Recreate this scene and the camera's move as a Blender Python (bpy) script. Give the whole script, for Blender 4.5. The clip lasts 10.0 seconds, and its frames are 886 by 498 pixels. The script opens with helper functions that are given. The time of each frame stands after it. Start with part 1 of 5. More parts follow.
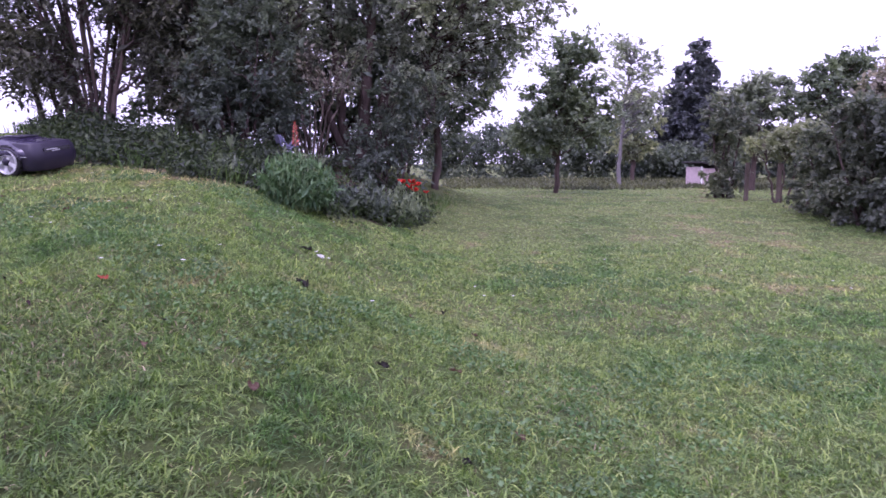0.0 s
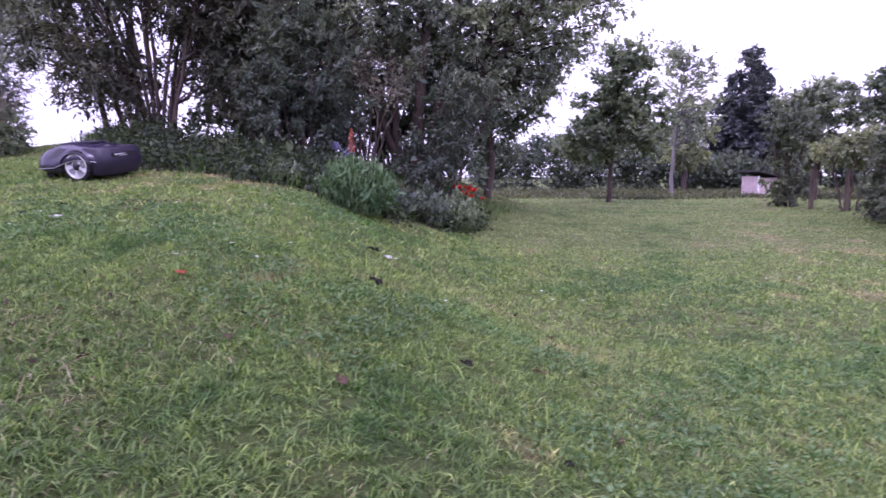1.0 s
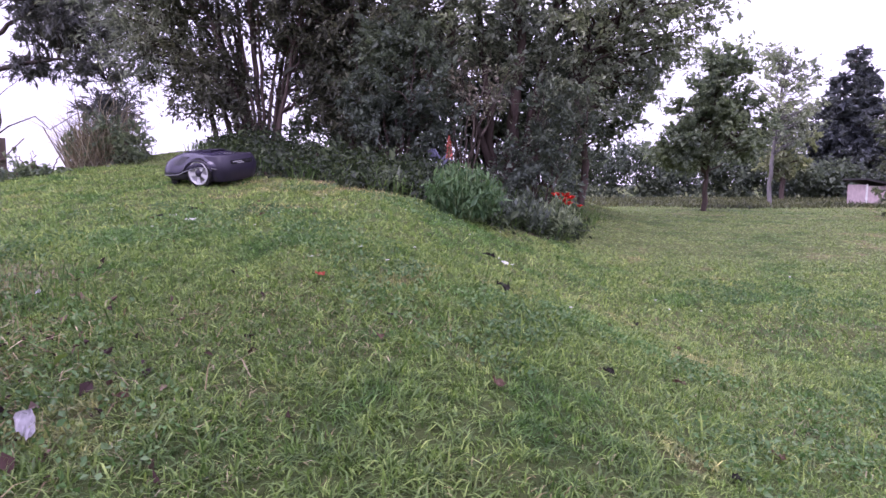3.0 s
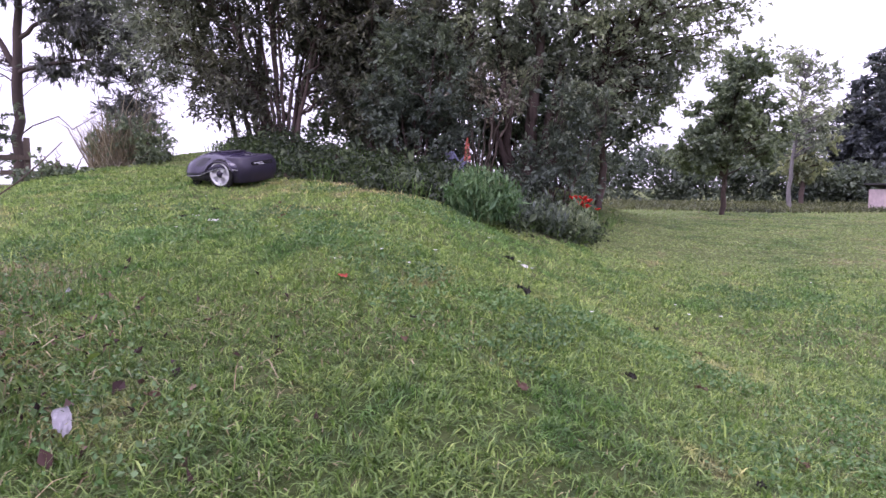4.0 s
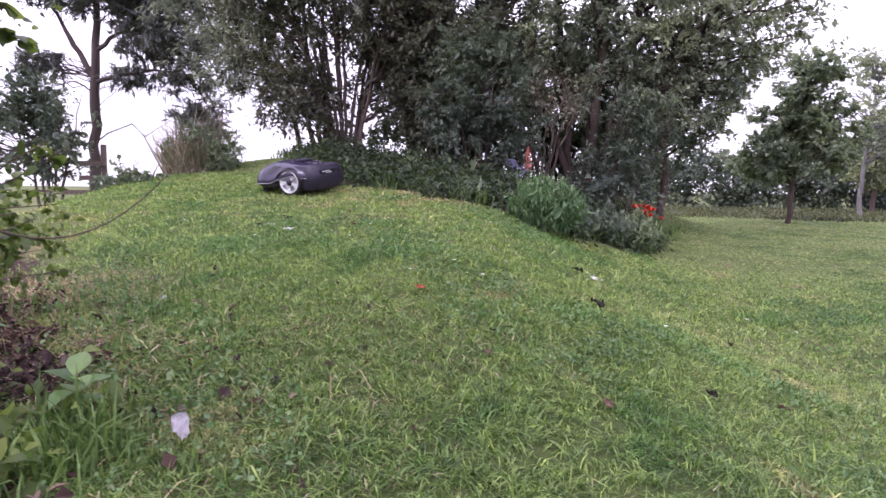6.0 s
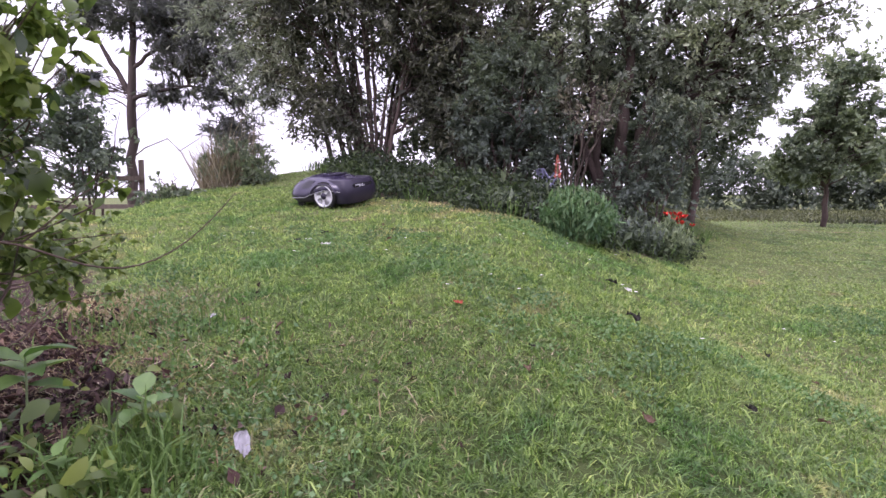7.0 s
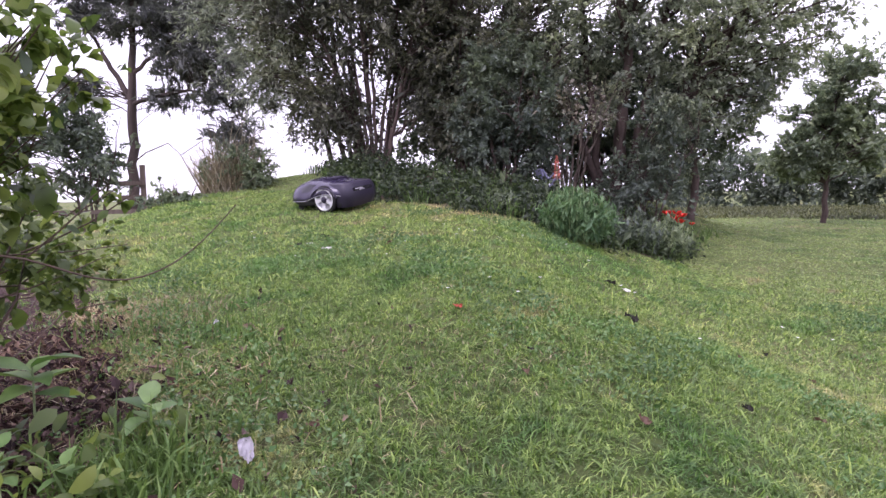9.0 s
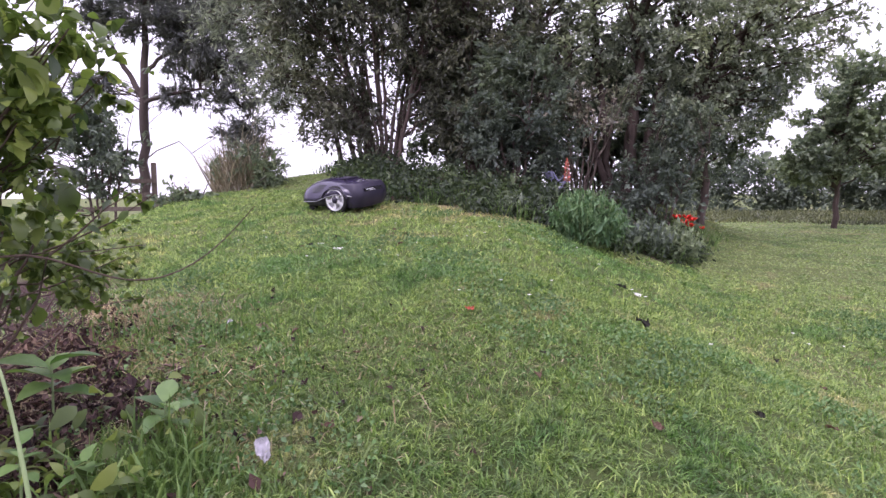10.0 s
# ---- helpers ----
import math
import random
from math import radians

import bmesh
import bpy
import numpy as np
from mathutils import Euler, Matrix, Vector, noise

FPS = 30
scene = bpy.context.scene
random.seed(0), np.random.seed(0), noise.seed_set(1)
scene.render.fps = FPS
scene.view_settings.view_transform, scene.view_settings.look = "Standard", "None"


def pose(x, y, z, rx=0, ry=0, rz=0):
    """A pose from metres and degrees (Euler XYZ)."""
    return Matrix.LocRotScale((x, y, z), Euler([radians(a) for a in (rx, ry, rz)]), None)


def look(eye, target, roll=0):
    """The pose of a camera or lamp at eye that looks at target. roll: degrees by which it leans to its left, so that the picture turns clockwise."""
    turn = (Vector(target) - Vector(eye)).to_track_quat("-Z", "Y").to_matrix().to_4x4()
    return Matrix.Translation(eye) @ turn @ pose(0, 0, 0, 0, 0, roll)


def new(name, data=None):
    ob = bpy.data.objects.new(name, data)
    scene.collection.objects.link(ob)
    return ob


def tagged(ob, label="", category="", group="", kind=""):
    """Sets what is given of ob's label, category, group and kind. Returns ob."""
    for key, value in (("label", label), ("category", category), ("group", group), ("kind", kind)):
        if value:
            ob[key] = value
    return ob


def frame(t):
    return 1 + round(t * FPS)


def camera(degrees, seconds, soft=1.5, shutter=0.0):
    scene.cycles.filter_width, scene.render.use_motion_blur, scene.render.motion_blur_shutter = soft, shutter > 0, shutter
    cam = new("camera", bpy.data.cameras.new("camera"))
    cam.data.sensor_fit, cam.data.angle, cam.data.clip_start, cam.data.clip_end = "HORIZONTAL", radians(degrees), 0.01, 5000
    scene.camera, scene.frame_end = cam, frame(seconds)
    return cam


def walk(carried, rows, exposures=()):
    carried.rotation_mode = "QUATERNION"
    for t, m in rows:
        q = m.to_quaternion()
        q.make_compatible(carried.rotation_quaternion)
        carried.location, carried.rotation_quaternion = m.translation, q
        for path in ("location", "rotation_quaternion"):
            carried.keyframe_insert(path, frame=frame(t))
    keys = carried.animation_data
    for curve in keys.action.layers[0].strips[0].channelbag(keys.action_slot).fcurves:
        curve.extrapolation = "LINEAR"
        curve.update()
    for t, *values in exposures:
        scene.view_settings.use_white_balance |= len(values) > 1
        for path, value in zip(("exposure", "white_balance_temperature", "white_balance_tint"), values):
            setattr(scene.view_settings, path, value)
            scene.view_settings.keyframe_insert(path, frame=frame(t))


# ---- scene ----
cam = camera(68, 10.0, soft=1.5, shutter=0.5)
PATH = [
    (0.0, 0.0, 0.0, 0.95, 82.6, -0.0, 0.0),
    (0.5, -0.0675, 0.0346, 0.9191, 83.114, -1.068, 1.553),
    (1, -0.1633, 0.0894, 0.865, 83.762, 0.202, 3.649),
    (1.5, -0.2462, 0.1017, 0.8386, 83.674, 0.229, 5.6),
    (2, -0.3199, 0.0951, 0.838, 84.094, -0.348, 7.646),
    (2.5, -0.3729, 0.0654, 0.8468, 84.33, -0.005, 9.301),
    (4, -0.4298, 0.0169, 0.8679, 84.556, -0.33, 11.548),
    (4.5, -0.4521, 0.0127, 0.8685, 84.416, -0.163, 12.605),
    (5, -0.4748, -0.0047, 0.8789, 84.507, -0.236, 13.473),
    (5.5, -0.5052, -0.0234, 0.8883, 84.66, -0.637, 14.583),
    (7, -0.5558, -0.1377, 0.9651, 85.346, 0.281, 18.248),
    (7.5, -0.5661, -0.1564, 0.9769, 85.532, 0.506, 18.7),
    (8, -0.574, -0.1642, 0.9818, 85.437, 0.301, 19.344),
    (8.5, -0.5777, -0.1723, 0.9839, 85.26, 0.863, 19.507),
    (9, -0.5336, -0.1656, 0.9906, 85.311, 1.004, 18.333),
    (9.5, -0.5497, -0.1911, 1.0064, 85.426, -0.154, 18.578),
    (10, -0.5534, -0.1871, 1.0026, 85.339, 0.376, 18.999),
]
walk(cam, [(t, pose(x, y, z, rx, ry, rz)) for t, x, y, z, rx, ry, rz in PATH],
     exposures=[(0.0, 0.4, 5480, 54), (2.5, 0.42, 5640, 51), (4.0, 0.5, 5850, 39), (5.5, 0.58, 5950, 37), (7.0, 0.65, 6050, 33), (10.0, 0.66, 6040, 33)])

# ---- light: an overcast sky, brighter overhead, and a weak wide sun behind the cloud ----
world = bpy.data.worlds.new("sky")
scene.world = world
world.use_nodes = True
wt = world.node_tree
wt.nodes.clear()


def wnode(kind, **values):
    n = wt.nodes.new(kind)
    for k, v in values.items():
        n.inputs[k].default_value = v
    return n


w_out = wt.nodes.new("ShaderNodeOutputWorld")
w_bg = wnode("ShaderNodeBackground", Strength=1.0)
w_sky = wt.nodes.new("ShaderNodeTexSky")
w_sky.sky_type = "NISHITA"
w_sky.sun_disc = False
w_sky.sun_elevation, w_sky.sun_rotation = radians(52), radians(200)
w_tc = wt.nodes.new("ShaderNodeTexCoord")
w_sep = wt.nodes.new("ShaderNodeSeparateXYZ")
wt.links.new(w_tc.outputs["Generated"], w_sep.inputs[0])
w_grad = wt.nodes.new("ShaderNodeMapRange")
w_grad.inputs["From Min"].default_value, w_grad.inputs["From Max"].default_value = 0.0, 1.0
w_grad.inputs["To Min"].default_value, w_grad.inputs["To Max"].default_value = 1.0, 2.3
wt.links.new(w_sep.outputs["Z"], w_grad.inputs["Value"])
w_noise = wnode("ShaderNodeTexNoise", Scale=2.6, Detail=5.0, Roughness=0.55)
w_map = wt.nodes.new("ShaderNodeMapping")
w_map.inputs["Scale"].default_value = (1, 1, 2.6)
wt.links.new(w_tc.outputs["Generated"], w_map.inputs[0])
wt.links.new(w_map.outputs[0], w_noise.inputs["Vector"])
w_cloud = wt.nodes.new("ShaderNodeValToRGB")
w_cloud.color_ramp.elements[0].position, w_cloud.color_ramp.elements[0].color = 0.32, (0.80, 0.79, 0.87, 1)
w_cloud.color_ramp.elements[1].position, w_cloud.color_ramp.elements[1].color = 0.66, (1.08, 1.06, 1.12, 1)
wt.links.new(w_noise.outputs["Fac"], w_cloud.inputs["Fac"])
w_mul = wt.nodes.new("ShaderNodeVectorMath")
w_mul.operation = "SCALE"
wt.links.new(w_cloud.outputs["Color"], w_mul.inputs[0])
wt.links.new(w_grad.outputs[0], w_mul.inputs["Scale"])
w_dim = wt.nodes.new("ShaderNodeVectorMath")
w_dim.operation = "SCALE"
w_dim.inputs["Scale"].default_value = 0.1
wt.links.new(w_sky.outputs["Color"], w_dim.inputs[0])
w_mix = wt.nodes.new("ShaderNodeMix")
w_mix.data_type = "RGBA"
w_mix.inputs["Factor"].default_value = 0.9
wt.links.new(w_dim.outputs[0], w_mix.inputs["A"])
wt.links.new(w_mul.outputs[0], w_mix.inputs["B"])
wt.links.new(w_mix.outputs["Result"], w_bg.inputs["Color"])
wt.links.new(w_bg.outputs[0], w_out.inputs[0])

sun_data = bpy.data.lights.new("sun", "SUN")
sun_data.energy, sun_data.angle, sun_data.color = 1.2, radians(25), (1.0, 0.96, 0.9)
sun = new("sun", sun_data)
sun.matrix_world = look((-8, -14, 22), (0, 4, 0))


# ---- materials ----
class Mat:
    """A node material in short: nodes are added and linked by name."""

    def __init__(self, name):
        self.m = bpy.data.materials.new(name)
        self.m.use_nodes = True
        self.t = self.m.node_tree
        self.b = self.t.nodes["Principled BSDF"]
        self.out = self.t.nodes["Material Output"]

    def node(self, kind, **values):
        n = self.t.nodes.new(kind)
        for k, v in values.items():
            n.inputs[k.replace("_", " ")].default_value = v
        return n

    def link(self, a, b):
        self.t.links.new(a, b)

    def position(self):
        return self.node("ShaderNodeNewGeometry").outputs["Position"]

    def noise(self, scale, detail=4.0, rough=0.55, vector=None):
        n = self.node("ShaderNodeTexNoise", Scale=scale, Detail=detail, Roughness=rough)
        self.link(vector if vector is not None else self.position(), n.inputs["Vector"])
        return n.outputs["Fac"]

    def ramp(self, fac, stops):
        n = self.node("ShaderNodeValToRGB")
        el = n.color_ramp.elements
        while len(el) < len(stops):
            el.new(0.5)
        for e, (p, c) in zip(el, stops):
            e.position, e.color = p, (*c, 1) if len(c) == 3 else c
        self.link(fac, n.inputs["Fac"])
        return n.outputs["Color"]

    def mix(self, fac, a, b, mode="MIX"):
        n = self.node("ShaderNodeMix")
        n.data_type, n.blend_type = "RGBA", mode
        for sock, v in (("Factor", fac), ("A", a), ("B", b)):
            s = n.inputs[sock]
            if isinstance(v, (int, float)):
                s.default_value = v
            elif isinstance(v, tuple):
                s.default_value = (*v, 1)
            else:
                self.link(v, s)
        return n.outputs["Result"]

    def bump(self, height, strength=0.4, distance=0.01):
        n = self.node("ShaderNodeBump", Strength=strength, Distance=distance)
        self.link(height, n.inputs["Height"])
        self.link(n.outputs[0], self.b.inputs["Normal"])

    def island(self):
        return self.node("ShaderNodeNewGeometry").outputs["Random Per Island"]

    def object_random(self):
        return self.node("ShaderNodeObjectInfo").outputs["Random"]

    def base(self, colour, rough=0.6, metal=0.0, spec=0.4):
        if isinstance(colour, tuple):
            self.b.inputs["Base Color"].default_value = (*colour, 1)
        else:
            self.link(colour, self.b.inputs["Base Color"])
        self.b.inputs["Roughness"].default_value = rough
        self.b.inputs["Metallic"].default_value = metal
        self.b.inputs["Specular IOR Level"].default_value = spec
        return self

    def thin(self, colour, share):
        """Lets a share of the light through, as a leaf does."""
        tr = self.node("ShaderNodeBsdfTranslucent")
        self.link(colour, tr.inputs["Color"])
        mx = self.node("ShaderNodeMixShader", Fac=share)
        self.link(self.b.outputs[0], mx.inputs[1])
        self.link(tr.outputs[0], mx.inputs[2])
        self.link(mx.outputs[0], self.out.inputs["Surface"])


def scaled(c, k):
    return tuple(min(1.0, v * k) for v in c)


def greyed(c, k):
    l = 0.21 * c[0] + 0.72 * c[1] + 0.07 * c[2]
    return tuple(v * (1 - k) + l * k * w for v, w in zip(c, (1.05, 0.95, 1.05)))


def leaf_material(name, dark, mid, light, share=0.3, rough=0.5, patch=0.9, spec=0.35, lift=1.0):
    m = Mat(name)
    # darks raised and greyed: haze and veiling glare put into the leaf colour
    if lift == 1.0:
        dark, mid, light = (scaled(greyed(c, k), 1.12) for c, k in ((dark, 0.48), (mid, 0.42), (light, 0.36)))
        share = share + 0.1
    tone = m.ramp(m.island(), [(0.0, scaled(dark, 1 + 1.2 * lift)), (0.55, scaled(mid, 1 + 0.75 * lift)), (1.0, scaled(light, 1 + 0.45 * lift))])
    # lit clusters and bluish shaded hollows of the crown, put into the colour by noise
    drift = m.ramp(m.noise(patch, 3.0), [(0.3, (0.62, 0.65, 0.72)), (0.5, (0.98, 0.99, 0.98)), (0.7, (1.34, 1.32, 1.16))])
    colour = m.mix(1.0, tone, drift, "MULTIPLY")
    m.base(colour, rough, 0.0, spec)
    m.thin(m.mix(1.0, colour, (1.12, 1.2, 0.8), "MULTIPLY"), share)
    return m.m


def bark_material(name, dark, light, scale=14):
    m = Mat(name)
    pos = m.position()
    mp = m.node("ShaderNodeMapping")
    mp.inputs["Scale"].default_value = (1, 1, 0.22)
    m.link(pos, mp.inputs[0])
    grain = m.noise(scale, 6.0, 0.65, mp.outputs[0])
    colour = m.mix(0.35, m.ramp(grain, [(0.3, dark), (0.7, light)]), m.ramp(m.noise(2.0), [(0.35, dark), (0.7, scaled(light, 1.2))]))
    m.base(colour, 0.9, 0.0, 0.2)
    m.bump(grain, 0.8, 0.015)
    return m.m


def lawn_colours(m, green, fresh, dry):
    """The lawn's drift from green to parched, in patches of about a foot and of a few metres."""
    small = m.noise(2.6, 5.0, 0.6)
    large = m.noise(0.45, 3.0)
    both = m.mix(0.45, small, large)
    tone = m.ramp(both, [(0.42, green), (0.48, fresh), (0.55, fresh), (0.63, dry)])
    # darker at the near foot of the mound, paler out on the level lawn
    near = m.node("ShaderNodeVectorMath")
    near.operation = "DISTANCE"
    m.link(m.position(), near.inputs[0])
    near.inputs[1].default_value = (-1.0, 0.9, 0.3)
    wide = m.node("ShaderNodeMath")
    wide.operation = "MULTIPLY_ADD"
    m.link(m.noise(1.7, 4.0, 0.6), wide.inputs[0])
    wide.inputs[1].default_value = 2.4
    m.link(near.outputs["Value"], wide.inputs[2])
    span = m.node("ShaderNodeMapRange")
    span.inputs["From Min"].default_value, span.inputs["From Max"].default_value = 1.6, 7.6
    m.link(wide.outputs[0], span.inputs["Value"])
    distance_tint = m.ramp(span.outputs[0], [(0.0, (0.68, 0.74, 0.6)), (0.2, (0.86, 0.9, 0.74)), (0.42, (1.1, 1.08, 0.96)), (1.0, (1.24, 1.2, 1.1))])
    return m.mix(1.0, tone, distance_tint, "MULTIPLY"), small


def ground_material():
    m = Mat("lawn_soil")
    tone, small = lawn_colours(m, (0.06, 0.086, 0.031), (0.098, 0.122, 0.05), (0.19, 0.16, 0.1))
    fine = m.noise(85, 6.0, 0.7)
    tone = m.mix(1.0, tone, m.ramp(fine, [(0.25, (0.45, 0.47, 0.42)), (0.6, (1.05, 1.05, 1.0)), (0.8, (1.35, 1.3, 1.15))]), "MULTIPLY")
    # bare soil and leaf litter below the shrub at the lawn's edge, and under the trees
    def strip(ax, ay, x0, y0, wobble, width):
        """1 on the far side of a ragged line through x0, y0."""
        dot = m.node("ShaderNodeVectorMath")
        dot.operation = "DOT_PRODUCT"
        off = m.node("ShaderNodeVectorMath")
        off.operation = "SUBTRACT"
        m.link(m.position(), off.inputs[0])
        off.inputs[1].default_value = (x0, y0, 0)
        m.link(off.outputs[0], dot.inputs[0])
        dot.inputs[1].default_value = (ax, ay, 0)
        n = m.node("ShaderNodeMath")
        n.operation = "MULTIPLY_ADD"
        m.link(m.noise(4.5, 6.0, 0.65), n.inputs[0])
        n.inputs[1].default_value = wobble
        m.link(dot.outputs["Value"], n.inputs[2])
        return m.ramp(n.outputs[0], [(wobble * 0.5, (0, 0, 0)), (wobble * 0.5 + width, (1, 1, 1))])

    litter = m.ramp(m.noise(32, 6.0, 0.7), [(0.3, (0.018, 0.011, 0.011)), (0.5, (0.048, 0.028, 0.025)), (0.75, (0.13, 0.085, 0.066))])
    bed = m.mix(1.0, strip(0.0, 1.0, 0, 6.3, 0.8, 0.2), strip(-1.0, 0.0, -0.3, 0, 0.6, 0.2), "MULTIPLY")
    behind = m.mix(1.0, bed, strip(0.0, -1.0, 0, 9.6, 0.8, 0.3), "MULTIPLY")
    behind = m.mix(1.0, behind, strip(1.0, 0.0, -4.6, 0, 0.8, 0.3), "MULTIPLY")
    shrub_bed = m.mix(1.0, m.mix(1.0, strip(-0.69, -0.72, -2.28, 1.6, 0.7, 0.12), strip(0, -1.0, 0, 3.0, 0.6, 0.2), "MULTIPLY"), strip(1.0, 0, -4.8, 0, 0.6, 0.2), "MULTIPLY")
    shrub_bed = m.mix(1.0, shrub_bed, strip(0.0, 1.0, 0, -0.4, 0.6, 0.2), "MULTIPLY")
    for mask in (shrub_bed, behind):
        tone = m.mix(mask, tone, litter)
    m.base(tone, 0.95, 0.0, 0.15)
    m.bump(fine, 0.9, 0.02)
    return m.m


def grass_material(name, green, fresh, dry, share=0.3, calm=0.0):
    m = Mat(name)
    tone, small = lawn_colours(m, green, fresh, dry)
    vary = m.ramp(m.island(), [(0.0, (0.36, 0.44, 0.34)), (0.5, (0.92, 0.98, 0.85)), (0.8, (1.25, 1.22, 1.2)), (0.91, (1.75, 1.55, 1.65)), (1.0, (2.2, 1.85, 2.1))])
    tuft = m.ramp(m.noise(16, 3.0, 0.6), [(0.32, (0.48, 0.56, 0.5)), (0.5, (0.98, 1.0, 0.96)), (0.68, (1.42, 1.34, 1.25))])
    if calm:
        vary, tuft = m.mix(calm, vary, (0.98, 1.0, 0.94)), m.mix(calm, tuft, (1.0, 1.0, 1.0))
    colour = m.mix(1.0, m.mix(1.0, tone, vary, "MULTIPLY"), tuft, "MULTIPLY")
    m.base(colour, 0.48, 0.0, 0.45)
    m.thin(m.mix(1.0, colour, (1.02, 1.14, 0.82), "MULTIPLY"), share)
    return m.m


def plain_material(name, colour, rough=0.6, metal=0.0, spec=0.4, drift=0.18, scale=9.0, bump=0.0):
    m = Mat(name)
    tone = m.mix(1.0, colour, m.ramp(m.noise(scale, 5.0), [(0.3, (1 - drift,) * 3), (0.7, (1 + drift * 0.6,) * 3)]), "MULTIPLY")
    m.base(tone, rough, metal, spec)
    if bump:
        m.bump(m.noise(scale * 12, 5.0), bump, 0.004)
    return m.m


M_GROUND = ground_material()
M_GRASS = grass_material("grass_blades", (0.09, 0.178, 0.051), (0.174, 0.25, 0.08), (0.31, 0.285, 0.155))
M_GRASS_FAR = grass_material("fine_lawn_blades", (0.125, 0.2, 0.07), (0.185, 0.25, 0.095), (0.27, 0.275, 0.145), 0.3, 0.6)
M_TALL = leaf_material("tall_grass_blades", (0.045, 0.08, 0.022), (0.085, 0.15, 0.04), (0.15, 0.22, 0.07), lift=0.1)
M_CLOVER = leaf_material("clover_leaf", (0.055, 0.12, 0.035), (0.10, 0.19, 0.06), (0.16, 0.235, 0.11), 0.25, 0.5, 2.0, 0.35, 0.0)
# weed greens darkened: the shade below the trees is put into their colour
M_WEED_SHADED = leaf_material("shaded_weed_leaf", (0.013, 0.022, 0.011), (0.028, 0.043, 0.02), (0.07, 0.095, 0.042), 0.25, 0.5, 1.5, 0.35, 0.15)
M_STRAW = leaf_material("dry_straw", (0.20, 0.14, 0.08), (0.38, 0.30, 0.18), (0.50, 0.43, 0.31), 0.15, 0.8, 2.0, 0.2, -0.2)
M_CLIP = leaf_material("dry_clipping", (0.12, 0.10, 0.055), (0.25, 0.215, 0.12), (0.42, 0.37, 0.25), 0.15, 0.8, 2.0, 0.2, -0.2)
M_DRY = leaf_material("bleached_stalk", (0.11, 0.09, 0.065), (0.24, 0.205, 0.155), (0.38, 0.34, 0.28), 0.15, 0.8, 2.0, 0.2, 0.0)
M_ROUGH = leaf_material("rough_olive_grass", (0.045, 0.055, 0.024), (0.09, 0.1, 0.045), (0.15, 0.155, 0.08), 0.3, 0.5, 0.5, 0.35, 0.0)
M_LITTER = leaf_material("dead_leaf_litter", (0.022, 0.013, 0.014), (0.068, 0.038, 0.035), (0.21, 0.145, 0.12), 0.1, 0.8, 4.0, 0.2, 0.0)
M_LEAF_OLIVE = leaf_material("dark_olive_leaf", (0.022, 0.026, 0.017), (0.048, 0.055, 0.03), (0.105, 0.115, 0.062), 0.28)
M_LEAF_DARK = leaf_material("deep_green_leaf", (0.025, 0.042, 0.027), (0.05, 0.08, 0.048), (0.105, 0.15, 0.086), 0.28)
M_LEAF_GREY = leaf_material("grey_green_leaf", (0.055, 0.075, 0.045), (0.11, 0.145, 0.085), (0.25, 0.30, 0.20), 0.4)
M_LEAF_WILLOW = leaf_material("silvery_willow_leaf", (0.05, 0.065, 0.045), (0.11, 0.14, 0.09), (0.22, 0.26, 0.19), 0.35)
M_LEAF_ROUND = leaf_material("mid_green_leaf", (0.032, 0.058, 0.026), (0.065, 0.105, 0.044), (0.14, 0.19, 0.085), 0.3)
M_LEAF_YELLOW = leaf_material("yellow_green_leaf", (0.06, 0.085, 0.025), (0.12, 0.15, 0.045), (0.2, 0.23, 0.08), 0.3)
M_LEAF_HEDGE = leaf_material("hedge_leaf", (0.028, 0.045, 0.024), (0.06, 0.085, 0.042), (0.13, 0.15, 0.085), 0.28)
M_LEAF_RUSSET = leaf_material("russet_hedge_leaf", (0.05, 0.055, 0.035), (0.11, 0.105, 0.065), (0.24, 0.21, 0.15), 0.28)
M_LEAF_BUSH = leaf_material("fresh_perennial_leaf", (0.04, 0.085, 0.035), (0.085, 0.155, 0.062), (0.15, 0.24, 0.105), 0.3, lift=0.2)
M_LEAF_NEAR = leaf_material("young_shrub_leaf", (0.045, 0.07, 0.022), (0.11, 0.158, 0.04), (0.20, 0.24, 0.07), 0.46, 0.4, 3.0, 0.35, 0.0)
M_NEEDLE = leaf_material("pine_needles", (0.028, 0.034, 0.034), (0.055, 0.065, 0.06), (0.11, 0.12, 0.11), 0.2)
M_SPRUCE = leaf_material("spruce_needles", (0.02, 0.029, 0.036), (0.04, 0.054, 0.06), (0.085, 0.105, 0.108), 0.15)
M_BARK = bark_material("brown_bark", (0.045, 0.033, 0.031), (0.13, 0.096, 0.086))
M_BARK_PINE = bark_material("pine_bark", (0.034, 0.026, 0.025), (0.10, 0.077, 0.07), 9)
M_BARK_PALE = bark_material("pale_bark", (0.1, 0.095, 0.095), (0.25, 0.235, 0.235))
M_WOOD = bark_material("weathered_wood", (0.06, 0.045, 0.038), (0.16, 0.13, 0.11), 20)
M_TWIG = plain_material("thin_twig_bark", (0.075, 0.05, 0.036), 0.8)
M_STALK = plain_material("green_stalk", (0.20, 0.27, 0.12), 0.55)
M_SHELL = plain_material("dark_metallic_lacquer", (0.023, 0.017, 0.043), 0.26, 0.2, 0.6, 0.06)
M_SHELL.node_tree.nodes["Principled BSDF"].inputs["Coat Weight"].default_value = 0.25
M_CHASSIS = plain_material("black_textured_plastic", (0.022, 0.02, 0.026), 0.55, 0.0, 0.4, 0.2, 20, 0.15)
M_PANEL = plain_material("dark_grey_plastic", (0.022, 0.017, 0.035), 0.42, 0.1, 0.45, 0.1)
